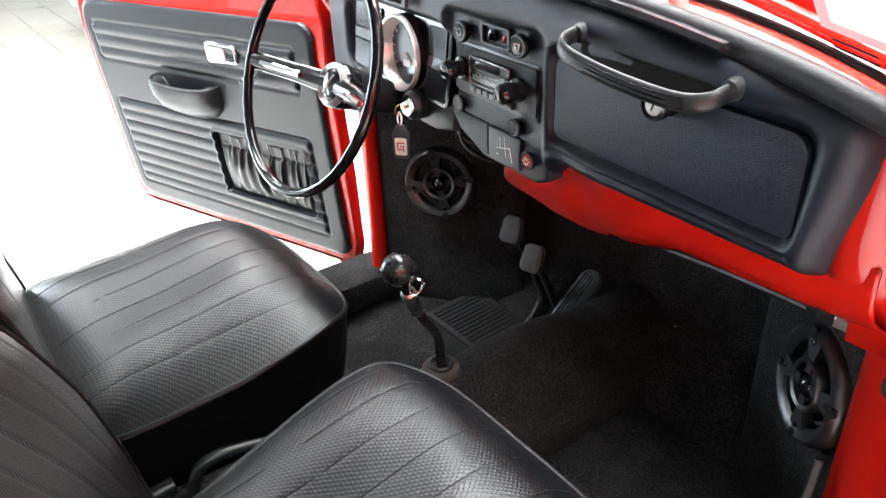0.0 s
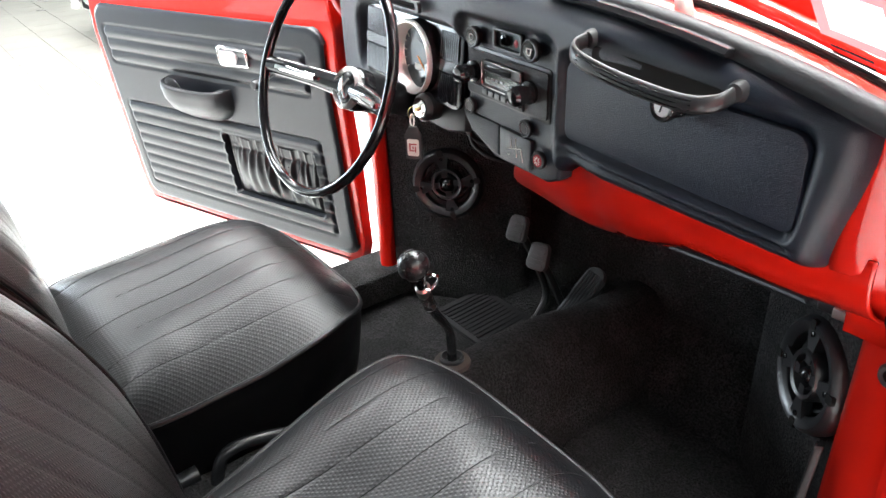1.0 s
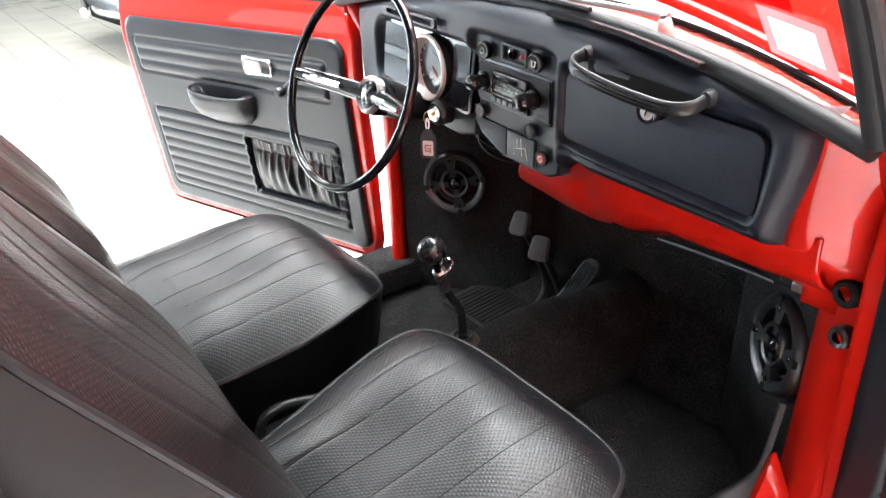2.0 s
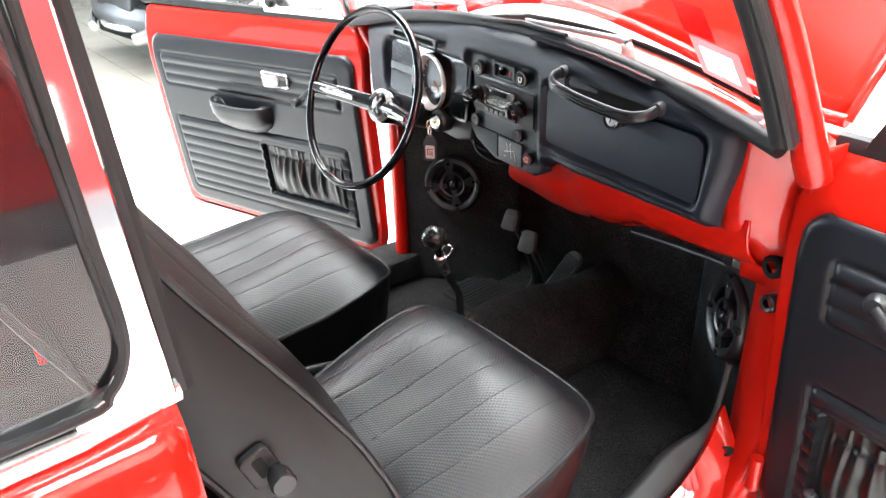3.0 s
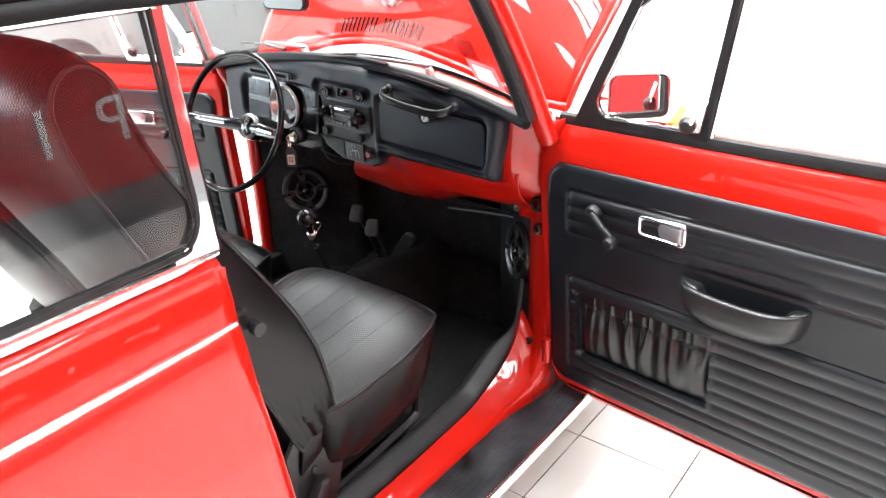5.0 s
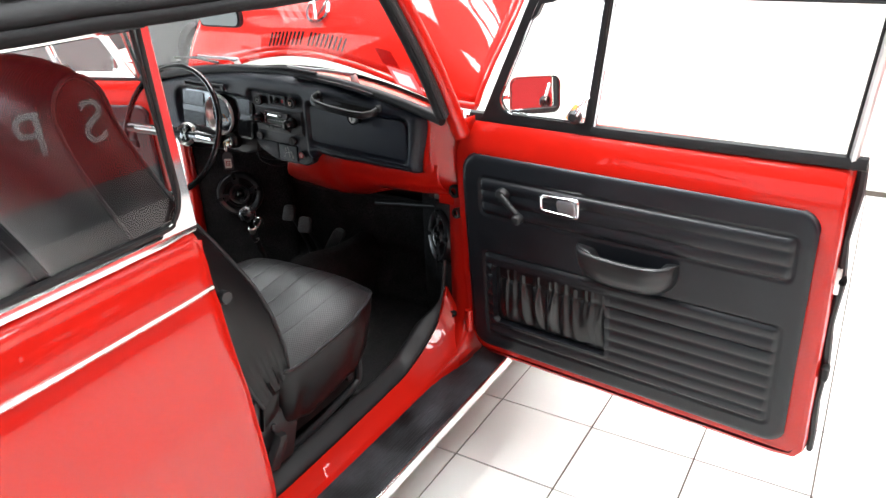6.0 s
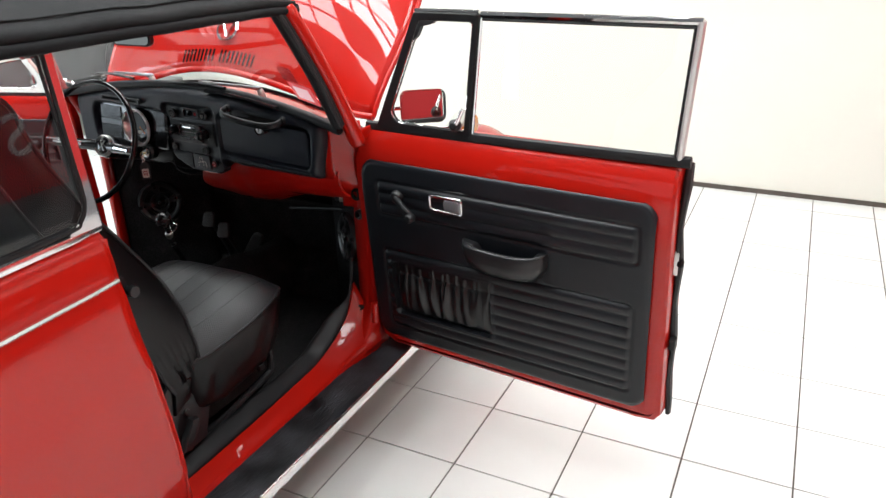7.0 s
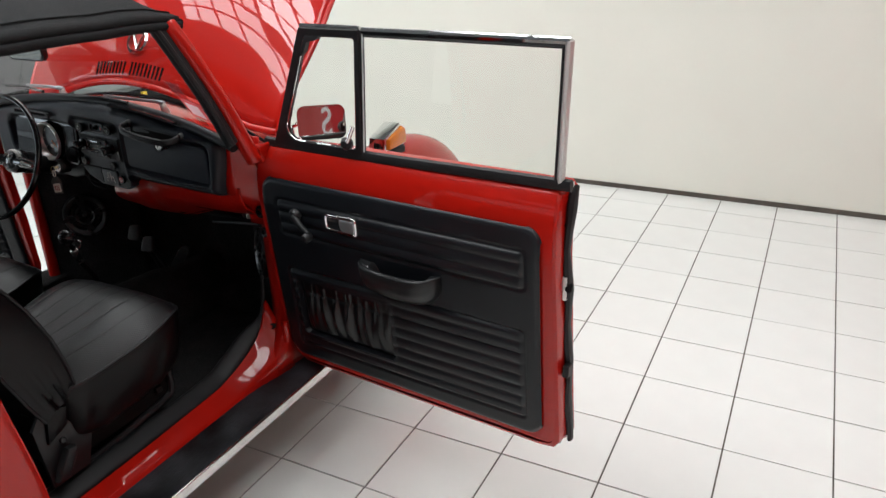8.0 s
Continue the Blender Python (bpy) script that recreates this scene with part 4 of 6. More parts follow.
    seal = [at(lerp(0.02, 0.95, k / 12), 0.322, -0.045) for k in range(13)]
    part("bottom_seal", tube(B(), seal, 0.010, 8), RUBBER, door)
    lock = part("lock", slab(B(), rrect(-0.014, 0.014, 0.785, 0.85, 0.004), lambda p, z, d: base + u * (0.958 + d) + n * (-0.032 + p) + V((0, 0, z)), 0, 0.012, 0.003), STEEL, door, "steel door lock")
    part("catch", lathe(B(), base + u * 0.967 + n * -0.03 + V((0, 0, 0.818)), u, [(0.013, 0), (0.013, 0.010), (0.006, 0.014)], 16), DARK, lock)
    part("buffer", box(B(), 0.968, 0.985, -0.05, -0.02, 0.565, 0.60, lambda p, q, z: base + u * p + n * q + V((0, 0, z))), RUBBER, door, bevel=0.004)
    for z in (0.98, 0.90):
        part("screw", lathe(B(), base + u * 0.956 + n * -0.03 + V((0, 0, z)), u, [(0.007, 0), (0.007, 0.004), (0.004, 0.005)], 12), DARK, door)

    # door mirror
    c = V((0.846, 0.150, 1.130)) if side > 0 else base + u * 0.175 - n * 0.10 + V((0, 0, 1.118))
    nm = V((0.585, -0.80, 0.095)).normalized() if side > 0 else V((-0.9, -0.4, 0.1)).normalized()
    _, ms, mu = frame_of(nm)

    def face_of(p, q, d):
        return c + ms * p + mu * q + nm * (d - 0.9 * (p * p + q * q))
    mir = part("door_mirror", slab(B(), rrect(-0.068, 0.068, -0.049, 0.049, 0.022), face_of, 0.003, -0.024, 0.012), CHROME, door, "chrome door mirror")
    part("mirror_glass", slab(B(), rrect(-0.064, 0.064, -0.045, 0.045, 0.020), lambda p, q, d: c + ms * p + mu * q + nm * d, 0.0035, 0.0050), MIRROR, mir)
    part("mirror_arm", tube(B(), smooth_path([c - nm * 0.015 - ms * 0.05 * side - V((0, 0, 0.012)), c - nm * 0.03 - u * 0.10 - V((0, 0, 0.02)), base - n * 0.09 + u * 0.05 + V((0, 0, 1.068))], 5), 0.006, 8), CHROME, mir)
    return door


make_door(1, 84.4, "open red door with black ribbed door card")
make_door(-1, 70.6, "open red door with black ribbed door card")


# ---- seats ----
def make_seat(cx, side, name_label):
    seat = holder("seat", name_label)
    x_half, y0, y1 = 0.279, -0.63, -0.155

    def plan(w):
        """Outline of the cushion: rounded in front, squarer behind."""
        c, s = math.cos(w), math.sin(w)
        e = 0.42 if s > 0 else 0.25
        px = abs(c) ** e * (1 if c >= 0 else -1)
        py = abs(s) ** (0.62 if s > 0 else 0.25) * (1 if s >= 0 else -1)
        taper = 1 - 0.07 * max(0, py) - 0.02
        fy = 0.5 + 0.5 * py
        if side > 0 and px < 0:
            taper *= min(1.0, 0.52 + 0.50 * fy) if fy < 0.9 else 0.97
        return px * x_half * taper, (y0 + y1) / 2 + py * (y1 - y0) / 2

    def height(x, y, r):
        dome = 0.052 * (1 - r ** 3.2)
        fy = (y - y0) / (y1 - y0)
        z = 0.622 + dome + 0.018 * sstep(0.3, 0.85, fy) - 0.030 * sstep(0.82, 1.05, fy) * r - 0.012 * (1 - fy)
        z -= 0.012 * math.exp(-((x / 0.12) ** 2 + ((fy - 0.35) / 0.3) ** 2))
        groove = -sum(0.0009 * math.exp(-((x - (k - 3) * 0.062) / 0.0034) ** 2) for k in range(7))
        groove += 0.0016 * math.sin(31 * x + 2.1 * math.sin(9 * fy)) * sstep(0.2, 0.6, fy) * (1 - r)
        return z + groove * sstep(1.0, 0.90, r)

    def radius(x, y):
        """How far out a point of the plan lies: 1 on the outline."""
        lo, hi = 0.01, 1.6
        for _ in range(24):
            r = (lo + hi) / 2
            v = (y - (y0 + y1) / 2) / ((y1 - y0) / 2 * r)
            taper = 0.98 - 0.07 * max(0, v)
            if side > 0 and x < 0:
                fy = 0.5 + 0.5 * max(-1.0, min(1.0, v))
                taper *= min(1.0, 0.52 + 0.50 * fy) if fy < 0.9 else 0.97
            p, q = (2 / 0.42, 2 / 0.62) if v > 0 else (8, 8)
            if abs(x / (x_half * taper * r)) ** p + abs(v) ** q > 1:
                lo = r
            else:
                hi = r
        return r

    def top(r, w):
        x, y = plan(w)
        x, y = x * r, (y0 + y1) / 2 + (y - (y0 + y1) / 2) * r
        return V((cx + x, y, height(x, y, r)))
    nr, nw = 70, 200
    bm = B()
    mid = bm.verts.new(top(0, 0))
    rings = [[bm.verts.new(top((k + 1) / nr, 2 * math.pi * j / nw)) for j in range(nw)] for k in range(nr)]
    for j in range(nw):
        bm.faces.new((mid, rings[0][j], rings[0][(j + 1) % nw]))
    ring_faces(bm, rings, cap=False)
    part("cushion", bm, SEAT_WEAVE, seat, "black basket-weave vinyl cushion with pleats", sharp=80)

    for k in range(7):
        x = (k - 3) * 0.062
        pts = []
        for j in range(40):
            y = lerp(y0 + 0.03, y1 - 0.004, j / 39)
            r = radius(x, y)
            if r < 0.975:
                pts.append(V((cx + x, y, height(x, y, r) + 0.0002)))
        part("seam", tube(B(), pts, 0.0006, 6), DARK, seat)

    def skirt(k, w):
        x, y = plan(w)
        p = top(1, w)
        q = k / 12
        inn = piecewise(q, [(0, 1.0), (0.08, 1.005), (0.3, 0.992), (0.6, 0.965), (0.9, 0.93), (1.0, 0.90)])
        dz = -0.172 * q - 0.010 * math.sin(3 * w + 0.6) * q
        fold = math.sin(13 * w + 2.2 * math.sin(5 * w) + 4 * q)
        crease = 0.014 * abs(fold) ** 1.6 * (1 if fold > 0 else -1) * sstep(0.15, 0.7, q) * (0.5 + 0.5 * math.sin(2.3 * w + 1))
        return V((cx + (p.x - cx) * (inn + crease), -0.4 + (p.y + 0.4) * (inn + crease), p.z + dz))
    bm = B()
    ring_faces(bm, [[bm.verts.new(skirt(k, 2 * math.pi * j / 120)) for j in range(120)] for k in range(13)], cap=True)
    part("skirt", bm, SEAT_SMOOTH, seat, "smooth black vinyl seat skirt", sharp=80)
    part("piping", tube(B(), [top(1, 2 * math.pi * j / 90) + V((0, 0, -0.002)) for j in range(90)], 0.0048, 8, closed=True), PIPING, seat)

    # backrest: flat D-shaped sides with the woven cover wrapped over the top between them
    lean = 0.0 if side > 0 else 0.03

    def front_y(z):
        return smooth_rows(z, [(0.55, -0.570), (0.60, -0.577), (0.65, -0.584), (0.76, -0.609), (0.86, -0.651), (0.96, -0.709), (1.04, -0.760), (1.11, -0.803), (1.18, -0.839), (1.25, -0.866), (1.33, -0.885)]) - lean * (z - 0.6) - 1.1 * lean * (1 - sstep(0.66, 0.88, z))

    def rear_y(z):
        return smooth_rows(z, [(0.50, -0.640), (0.55, -0.668), (0.60, -0.692), (0.69, -0.730), (0.81, -0.774), (0.90, -0.815), (1.00, -0.868), (1.12, -0.925), (1.20, -0.955), (1.27, -0.970), (1.33, -0.975)]) - lean * (z - 0.6)

    def half(z):
        return 0.265 - 0.020 * sstep(0.82, 1.10, z) - 0.020 * sstep(1.10, 1.34, z) - 0.006 * (1 - sstep(0.605, 0.68, z))

    def edge(t, foot):
        """The side outline, from the front foot over the top to the rear foot: y, z and the turn over the top."""
        if 0.44 < t < 0.56:
            a = math.pi * (t - 0.44) / 0.12
            yf, yr = front_y(1.275), rear_y(1.275)
            return lerp(yf, yr, 0.5 - 0.5 * math.cos(a)), 1.275 + 0.066 * math.sin(a), a
        z = lerp(foot, 1.275, min(t, 1 - t) / 0.44)
        if t < 0.5:
            return front_y(z), z, 0.0
        z -= 0.048 * (1 - sstep(0.605, 0.86, z))
        return rear_y(z), z, math.pi

    def cover(p, q):
        """The woven cover; q runs from the front foot over the top to the rear foot."""
        w = 2 * p - 1
        y, z, a = edge(q, 0.42)
        x = w * half(z)
        if x * side > 0:
            x -= 0.05 * side * (1 - sstep(0.52, 0.62, z)) * abs(w)
        fore = 0.5 + 0.5 * math.cos(a)
        lift = lerp(0.022 * (1 - w ** 4), 0.028 * (1 - abs(w) ** 3) - 0.014 * math.exp(-(x / 0.12) ** 2) * sstep(1.2, 1.0, z), fore) * lerp(sstep(0.42, 0.62, z), sstep(0.62, 0.95, z), fore)
        lift -= sum(0.0016 * math.exp(-((x - (m - 3) * 0.062) / 0.0035) ** 2) for m in range(7)) * fore * sstep(1.0, 0.96, abs(w))
        return V((cx + x, y + lift * math.cos(a), z + lift * (math.sin(a) + 0.2 * fore * (a == 0.0))))

    def band(p, q, m, foot):
        (y0, z0, _), (y1, z1, _) = edge(p / 2, foot), edge(1 - p / 2, foot)
        y, z = lerp(y0, y1, q), lerp(z0, z1, q)
        b = math.sin(math.pi * q)
        pucker = 0.0035 * math.sin(46 * q + 9 * z) * (1 - sstep(0.62, 0.74, z)) * b
        return V((cx + m * (lerp(half(z0), half(z1), q) + 0.006 * b * sstep(1.0, 0.8, p) + pucker), y, z))
    part("backrest", sheet(B(), lambda p, q: cover(p, q / 2), 90, 110), SEAT_WEAVE, seat, "black basket-weave vinyl backrest with pleats", sharp=80)
    part("back_shell", sheet(B(), lambda p, q: cover(p, 0.5 + q / 2), 40, 90), SEAT_WEAVE, seat, "black basket-weave vinyl back panel", sharp=80)
    for m, foot in ((side, 0.605), (-side, 0.42)):
        part("side_band", sheet(B(), lambda p, q, m=m, foot=foot: band(p, q, m, foot), 110, 18), SEAT_SMOOTH, seat, "smooth black vinyl side panel of the backrest", sharp=70)
        ring = [edge(j / 140, foot) for j in range(141)]
        part("piping", tube(B(), [(cx + m * (half(z) + 0.001), y, z) for y, z, _ in ring], 0.0046, 8), PIPING, seat)
    part("back_foot", sheet(B(), lambda p, q: V((cx + lerp(-0.22, 0.22, p), lerp(-0.59, -0.69, q), 0.575)), 12, 6), SEAT_SMOOTH, seat)

    # tilt knob, hinge, runner
    c = V((cx + side * 0.271, -0.752 - lean * 0.28, 0.888))
    fwd, up = V((0, 0.94, 0.34)), V((0, -0.34, 0.94))
    esc = part("knob_plate", slab(B(), rrect(-0.017, 0.017, -0.024, 0.024, 0.007), lambda p, q, d: c + fwd * (p - 0.010) + up * (q + 0.012) + V((side * d, 0, 0)), -0.006, 0.0025, 0.002), RUBBER, seat, "black knob plate")
    part("slot", slab(B(), rrect(-0.006, 0.006, -0.014, 0.014, 0.003), lambda p, q, d: c + fwd * (p - 0.010) + up * (q + 0.014) + V((side * d, 0, 0)), 0.0, 0.003), DARK, esc)
    part("tilt_knob", lathe(B(), c, (side, -0.1, 0), [(0.008, 0), (0.008, 0.012), (0.0128, 0.014), (0.0138, 0.028), (0.0118, 0.031), (0.004, 0.031)], 24), PLASTIC, esc, "round black tilt knob")

    def hinge_at(p, q, d):
        return V((cx + side * (0.232 + d), -0.63 + p, q))
    part("hinge_plate", slab(B(), [(-0.055, 0.36), (0.05, 0.36), (0.075, 0.44), (0.02, 0.52), (-0.04, 0.58), (-0.07, 0.54)], hinge_at, 0, 0.010, 0.003), PLASTIC, seat, "black steel hinge plate")
    part("hinge_flap", slab(B(), [(-0.045, 0.49), (0.012, 0.515), (0.022, 0.565), (-0.03, 0.585)], hinge_at, 0.012, 0.022, 0.006), SEAT_SMOOTH, seat)
    part("hinge_bolt", lathe(B(), hinge_at(-0.005, 0.475, 0.010), (side, 0, 0), [(0.009, 0), (0.009, 0.004), (0.007, 0.006), (0.003, 0.006)], 12), PLASTIC, seat)
    part("hinge_lever", slab(B(), [(-0.058, 0.388), (-0.030, 0.380), (-0.012, 0.405), (0.012, 0.440), (0.010, 0.458), (-0.012, 0.462), (-0.040, 0.425)], hinge_at, 0.020, 0.040, 0.008), PLASTIC, seat, "black tilt lever")
    for m in (-1, 1):
        fx = cx + m * 0.200
        part("runner", tube(B(), smooth_path([(fx, -0.70, 0.330), (fx, -0.49, 0.337), (fx, -0.36, 0.352), (fx, -0.275, 0.364), (fx, -0.255, 0.385), (fx, -0.252, 0.46)], 5), 0.011, 8), PLASTIC, seat, "black seat runner tube")
        part("rail", box(B(), fx - 0.02, fx + 0.02, -0.75, -0.15, 0.283, 0.305), PLASTIC, seat)
        part("bracket", box(B(), fx - 0.006, fx + 0.008, -0.312, -0.290, 0.398, 0.416), PLASTIC, seat, bevel=0.002)
    part("seat_base", box(B(), cx - 0.19, cx + 0.19, -0.62, -0.24, 0.36, 0.50), DARK, seat)
    return seat


make_seat(0.300, 1, "black vinyl bucket seat with woven pleated cushion")
make_seat(-0.312, -1, "black vinyl bucket seat with woven pleated cushion")


# ---- dashboard ----
def dash_y(x):
    """The dash stands a little askew: its far end lies further forward."""
    return 0.024 + 0.115 * max(0.0, 0.25 - x)


def on_dash(x, z, d=0.0):
    """A point on the dash face, d metres towards the seats."""
    return V((x, dash_y(x) - d, z))


def dip(x):
    """The passenger side of the dash falls a little towards the door."""
    return 0.05 * max(0.0, x - 0.17)


def dash_bottom(x):
    return 0.921 - 0.035 * sstep(-0.10, -0.02, x) * sstep(0.20, 0.14, x) - 0.006 * sstep(0.15, 0.25, x) - 0.6 * dip(x) - 0.045 * sstep(-0.36, -0.48, x)


def dash_top(x):
    return 1.150 - 0.175 * x * x


def dash_depth(x, z):
    lo, hi = dash_bottom(x), dash_top(x)
    e = min(z - lo, (hi - z) * 1.1)
    f = x + 0.635
    d = 0.022 - 0.045 * (1 - math.sqrt(max(0.0, 1 - (max(0.0, 0.036 - e) / 0.036) ** 2)))
    d -= 0.10 * (1 - math.sqrt(max(0.0, 1 - (max(0.0, 0.055 - f) / 0.055) ** 2)))
    g = 0.581 - x
    d -= 0.036 * (1 - math.sqrt(max(0.0, 1 - (max(0.0, 0.030 - g) / 0.030) ** 2)))
    zz = z + dip(x)
    glove = sd_rrect(x, zz, 0.168, 0.530, 0.956, 1.080, 0.022)
    d -= 0.018 * sstep(0.012, -0.010, glove)
    d -= 0.008 * math.exp(-((zz - 0.944) / 0.0035) ** 2) * sstep(0.16, 0.18, x) * sstep(0.55, 0.52, x)
    centre = sd_rrect(x, z, -0.100, 0.152, 0.880, 1.092, 0.02)
    d -= 0.014 * sstep(0.010, -0.008, centre)
    clus = sd_rrect(x, z, -0.50, -0.092, 0.918, 1.062, 0.045)
    d -= 0.024 * sstep(0.012, -0.010, clus)
    return d


dashboard = holder("dashboard", "black padded vinyl dashboard")


def dash(u, v):
    x = lerp(-0.635, 0.581, u)
    z = lerp(dash_bottom(x), dash_top(x), v)
    p = on_dash(x, z, dash_depth(x, z))
    p.x -= 0.026 * (1 - sstep(0.90, 1.06, z)) * sstep(0.50, 0.58, x)
    return p


part("pad", sheet(B(), dash, 230, 64), PAD, dashboard, "black padded dash face", sharp=80)


def dash_roof(u, v):
    x = lerp(-0.635, 0.581, u)
    p = dash(u, 1.0)
    w = x / 0.65
    q = V((x * 1.03, 0.052 - 0.068 * w * w + skew(x), 1.143 - 0.172 * x * x))
    return lerp(p, q, v) + V((0, 0, 0.003 * math.sin(math.pi * v)))


part("dash_top", sheet(B(), dash_roof, 60, 12), PAD, dashboard, sharp=80)
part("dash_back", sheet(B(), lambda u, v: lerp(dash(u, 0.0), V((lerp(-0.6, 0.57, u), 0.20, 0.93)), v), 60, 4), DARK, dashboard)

part("body_lip", tube(B(), [dash_roof(0.86 + 0.14 * k / 8, 0.78) + V((0, 0, 0.004)) for k in range(9)], 0.0065, 8), PAINT, car)

# demister slot
part("demister_slot", slab(B(), rrect(-0.42, -0.20, 0, 0.02, 0.006), lambda a, b, d: on_dash(a, 1.078 + b, 0.030 + d), 0, 0.008, hole=rrect(-0.405, -0.215, 0.005, 0.015, 0.004)), PLASTIC, dashboard, bevel=0.002)
part("slot_shadow", slab(B(), rrect(-0.405, -0.215, 0.005, 0.015, 0.004), lambda a, b, d: on_dash(a, 1.078 + b, 0.030 + d), 0, 0.002), DARK, dashboard)
part("defrost_strip", tube(B(), [V((x, 0.036 - 0.15 * (x * x), 1.152 - 0.172 * x * x)) for x in (0.12, 0.20, 0.28, 0.36, 0.42)], 0.006, 6, wide=1.8, up=(0, 1, 0)), GLOSS, dashboard)

# instrument cluster: ribbed plates and speedometer
cluster = holder("instrument_cluster", "ribbed black instrument panel with speedometer")


def on_plate(x, z, d=0.0):
    return on_dash(x, z, d + 0.009 - 0.13 * (z - 0.994))


part("plate", slab(B(), rrect(-0.480, -0.100, 0.926, 1.060, 0.016), on_plate, -0.006, 0.003, 0.002), CLUSTER, cluster)
for x0, x1 in ((-0.478, -0.345), (-0.180, -0.102)):
    for z0, z1 in ((1.008, 1.052), (0.934, 0.982)):
        m = int((x1 - x0 - 0.012) / 0.0068)
        for k in range(m):
            x = x0 + 0.009 + k * 0.0068
            part("rib", box(B(), x, x + 0.0036, z0, z1, 0.003, 0.0062, lambda a, b, c: on_plate(a, b, c)), CLUSTER, cluster)
    part("band", slab(B(), rrect(x0 + 0.004, x1 - 0.004, 0.985, 1.004, 0.003), on_plate, 0.003, 0.0055), CLUSTER, cluster)
sc = on_dash(-0.250, 0.993, 0.010)
sn = V((-0.06, -1, 0.02)).normalized()
part("speedometer", lathe(B(), sc, sn, [(0.0640, 0.0255), (0.0620, 0.0245), (0.0565, 0.0085), (0.0545, 0.0065), (0.0530, 0.0030)], 56), SILVER, cluster, "round speedometer with a satin metal bezel")
part("housing", lathe(B(), sc, sn, [(0.0665, -0.01), (0.0670, 0.016)], 56), GLOSS, cluster)
part("bezel_ring", lathe(B(), sc, sn, [(0.0668, 0.014), (0.0672, 0.0225), (0.0658, 0.0260), (0.0635, 0.0252)], 56), SILVER, cluster)
part("dial", lathe(B(), sc, sn, [(0.0555, 0.0), (0.0555, 0.003), (0.001, 0.003)], 48), DIAL, cluster)
s1 = frame_of(sn)[1]
for k in range(15):
    w = radians(-225 + 270 * k / 14)
    d = s1 * math.cos(w) + V((0, 0, 1)) * math.sin(w)
    e = sn.cross(d)
    big = k % 2 == 0
    bm = B()
    box(bm, 0.043 if big else 0.047, 0.051, -0.0009, 0.0009, 0.0031, 0.0042, lambda p, q, r, d=d, e=e: sc + d * p + e * q + sn * r)
    part("mark", bm, CREAM, cluster)
part("inner_dial", lathe(B(), sc, sn, [(0.029, 0.003), (0.029, 0.0045), (0.001, 0.0045)], 36), DIAL, cluster)
part("needle", rod(B(), sc + sn * 0.006, sc + sn * 0.006 - s1 * 0.03 - V((0, 0, 0.03)), 0.0012, 0.0006, 8), AMBER, cluster)
part("fuel_window", slab(B(), rrect(-0.012, 0.012, -0.006, 0.006, 0.002), lambda a, b, dd: sc + s1 * a + V((0, 0, 1)) * (b - 0.02) + sn * dd, 0.0046, 0.0056), CREAM, cluster)


def push_knob(x, z, r, length, cap, label):
    o = on_dash(x, z, 0.004)
    kn = part("switch_knob", lathe(B(), o, (0, -1, 0.03), [(r * 0.72, 0), (r * 0.72, length * 0.5), (r, length * 0.55), (r * 1.02, length * 0.9), (r * 0.9, length), (r * 0.74, length * 0.985), (r * 0.72, length * 0.95)], 28), PLASTIC, car, label)
    part("cap", lathe(B(), o, (0, -1, 0.03), [(r * 0.70, length * 0.9), (r * 0.68, length * 0.97), (0.0001, length * 0.99)], 24), cap, kn)
    return kn, o + V((0, -length, 0.03 * length))


kn, o = push_knob(-0.052, 1.062, 0.0165, 0.020, GLOSS, "round black headlamp switch knob")
part("symbol", lathe(B(), o, (0, -1, 0.03), [(0.006, -0.0008), (0.006, 0.0002), (0.0042, 0.0002), (0.0042, -0.0008)], 16), GREY_WALL, kn)
kn, o = push_knob(0.100, 1.068, 0.0165, 0.020, GLOSS, "round black wiper switch knob")
part("symbol", slab(B(), [(-0.006, 0.004), (-0.003, -0.006), (0.003, -0.006), (0.006, 0.004)], lambda a, b, dd: o + V((a, -dd, b)), -0.0008, 0.0004, hole=[(-0.0042, 0.0028), (-0.0022, -0.0046), (0.0022, -0.0046), (0.0042, 0.0028)]), CREAM, kn)
for x, z in ((-0.070, 0.945), (0.085, 0.948)):
    kn, o = push_knob(x, z, 0.0135, 0.015, PLASTIC, "small round black push button")
    part("ring", lathe(B(), o, (0, -1, 0.03), [(0.009, -0.001), (0.009, 0.0005), (0.0082, 0.0005), (0.0082, -0.001)], 20), DADO, kn)
kn, o = push_knob(0.120, 0.908, 0.0135, 0.015, RED_LENS, "round red warning lamp button")
for k in range(8):
    w = radians(45 * k)
    part("ray", rod(B(), o + V((0.003 * math.cos(w), -0.0004, 0.003 * math.sin(w))), o + V((0.007 * math.cos(w), -0.0004, 0.007 * math.sin(w))), 0.0006, seg=5), CREAM, kn)

# switch housing between the knobs
sw = part("switch_housing", slab(B(), rrect(-0.006, 0.070, 1.052, 1.085, 0.005), on_dash, 0.0, 0.014, hole=rrect(0.0, 0.064, 1.057, 1.080, 0.004)), PLASTIC, car, "black lamp switch housing with red button", bevel=0.002)
part("well", slab(B(), rrect(0.0, 0.064, 1.057, 1.080, 0.004), on_dash, 0.0, 0.003), DARK, sw)
part("socket", lathe(B(), on_dash(0.026, 1.068, 0.003), (0, -1, 0), [(0.009, 0), (0.009, 0.011), (0.006, 0.012), (0.005, 0.004)], 20), GLOSS, sw)
part("red_button", lathe(B(), on_dash(0.050, 1.067, 0.003), (0, -1, 0), [(0.006, 0), (0.006, 0.005), (0.0045, 0.006), (0.001, 0.007)], 18), RED_LENS, sw, "small red button")

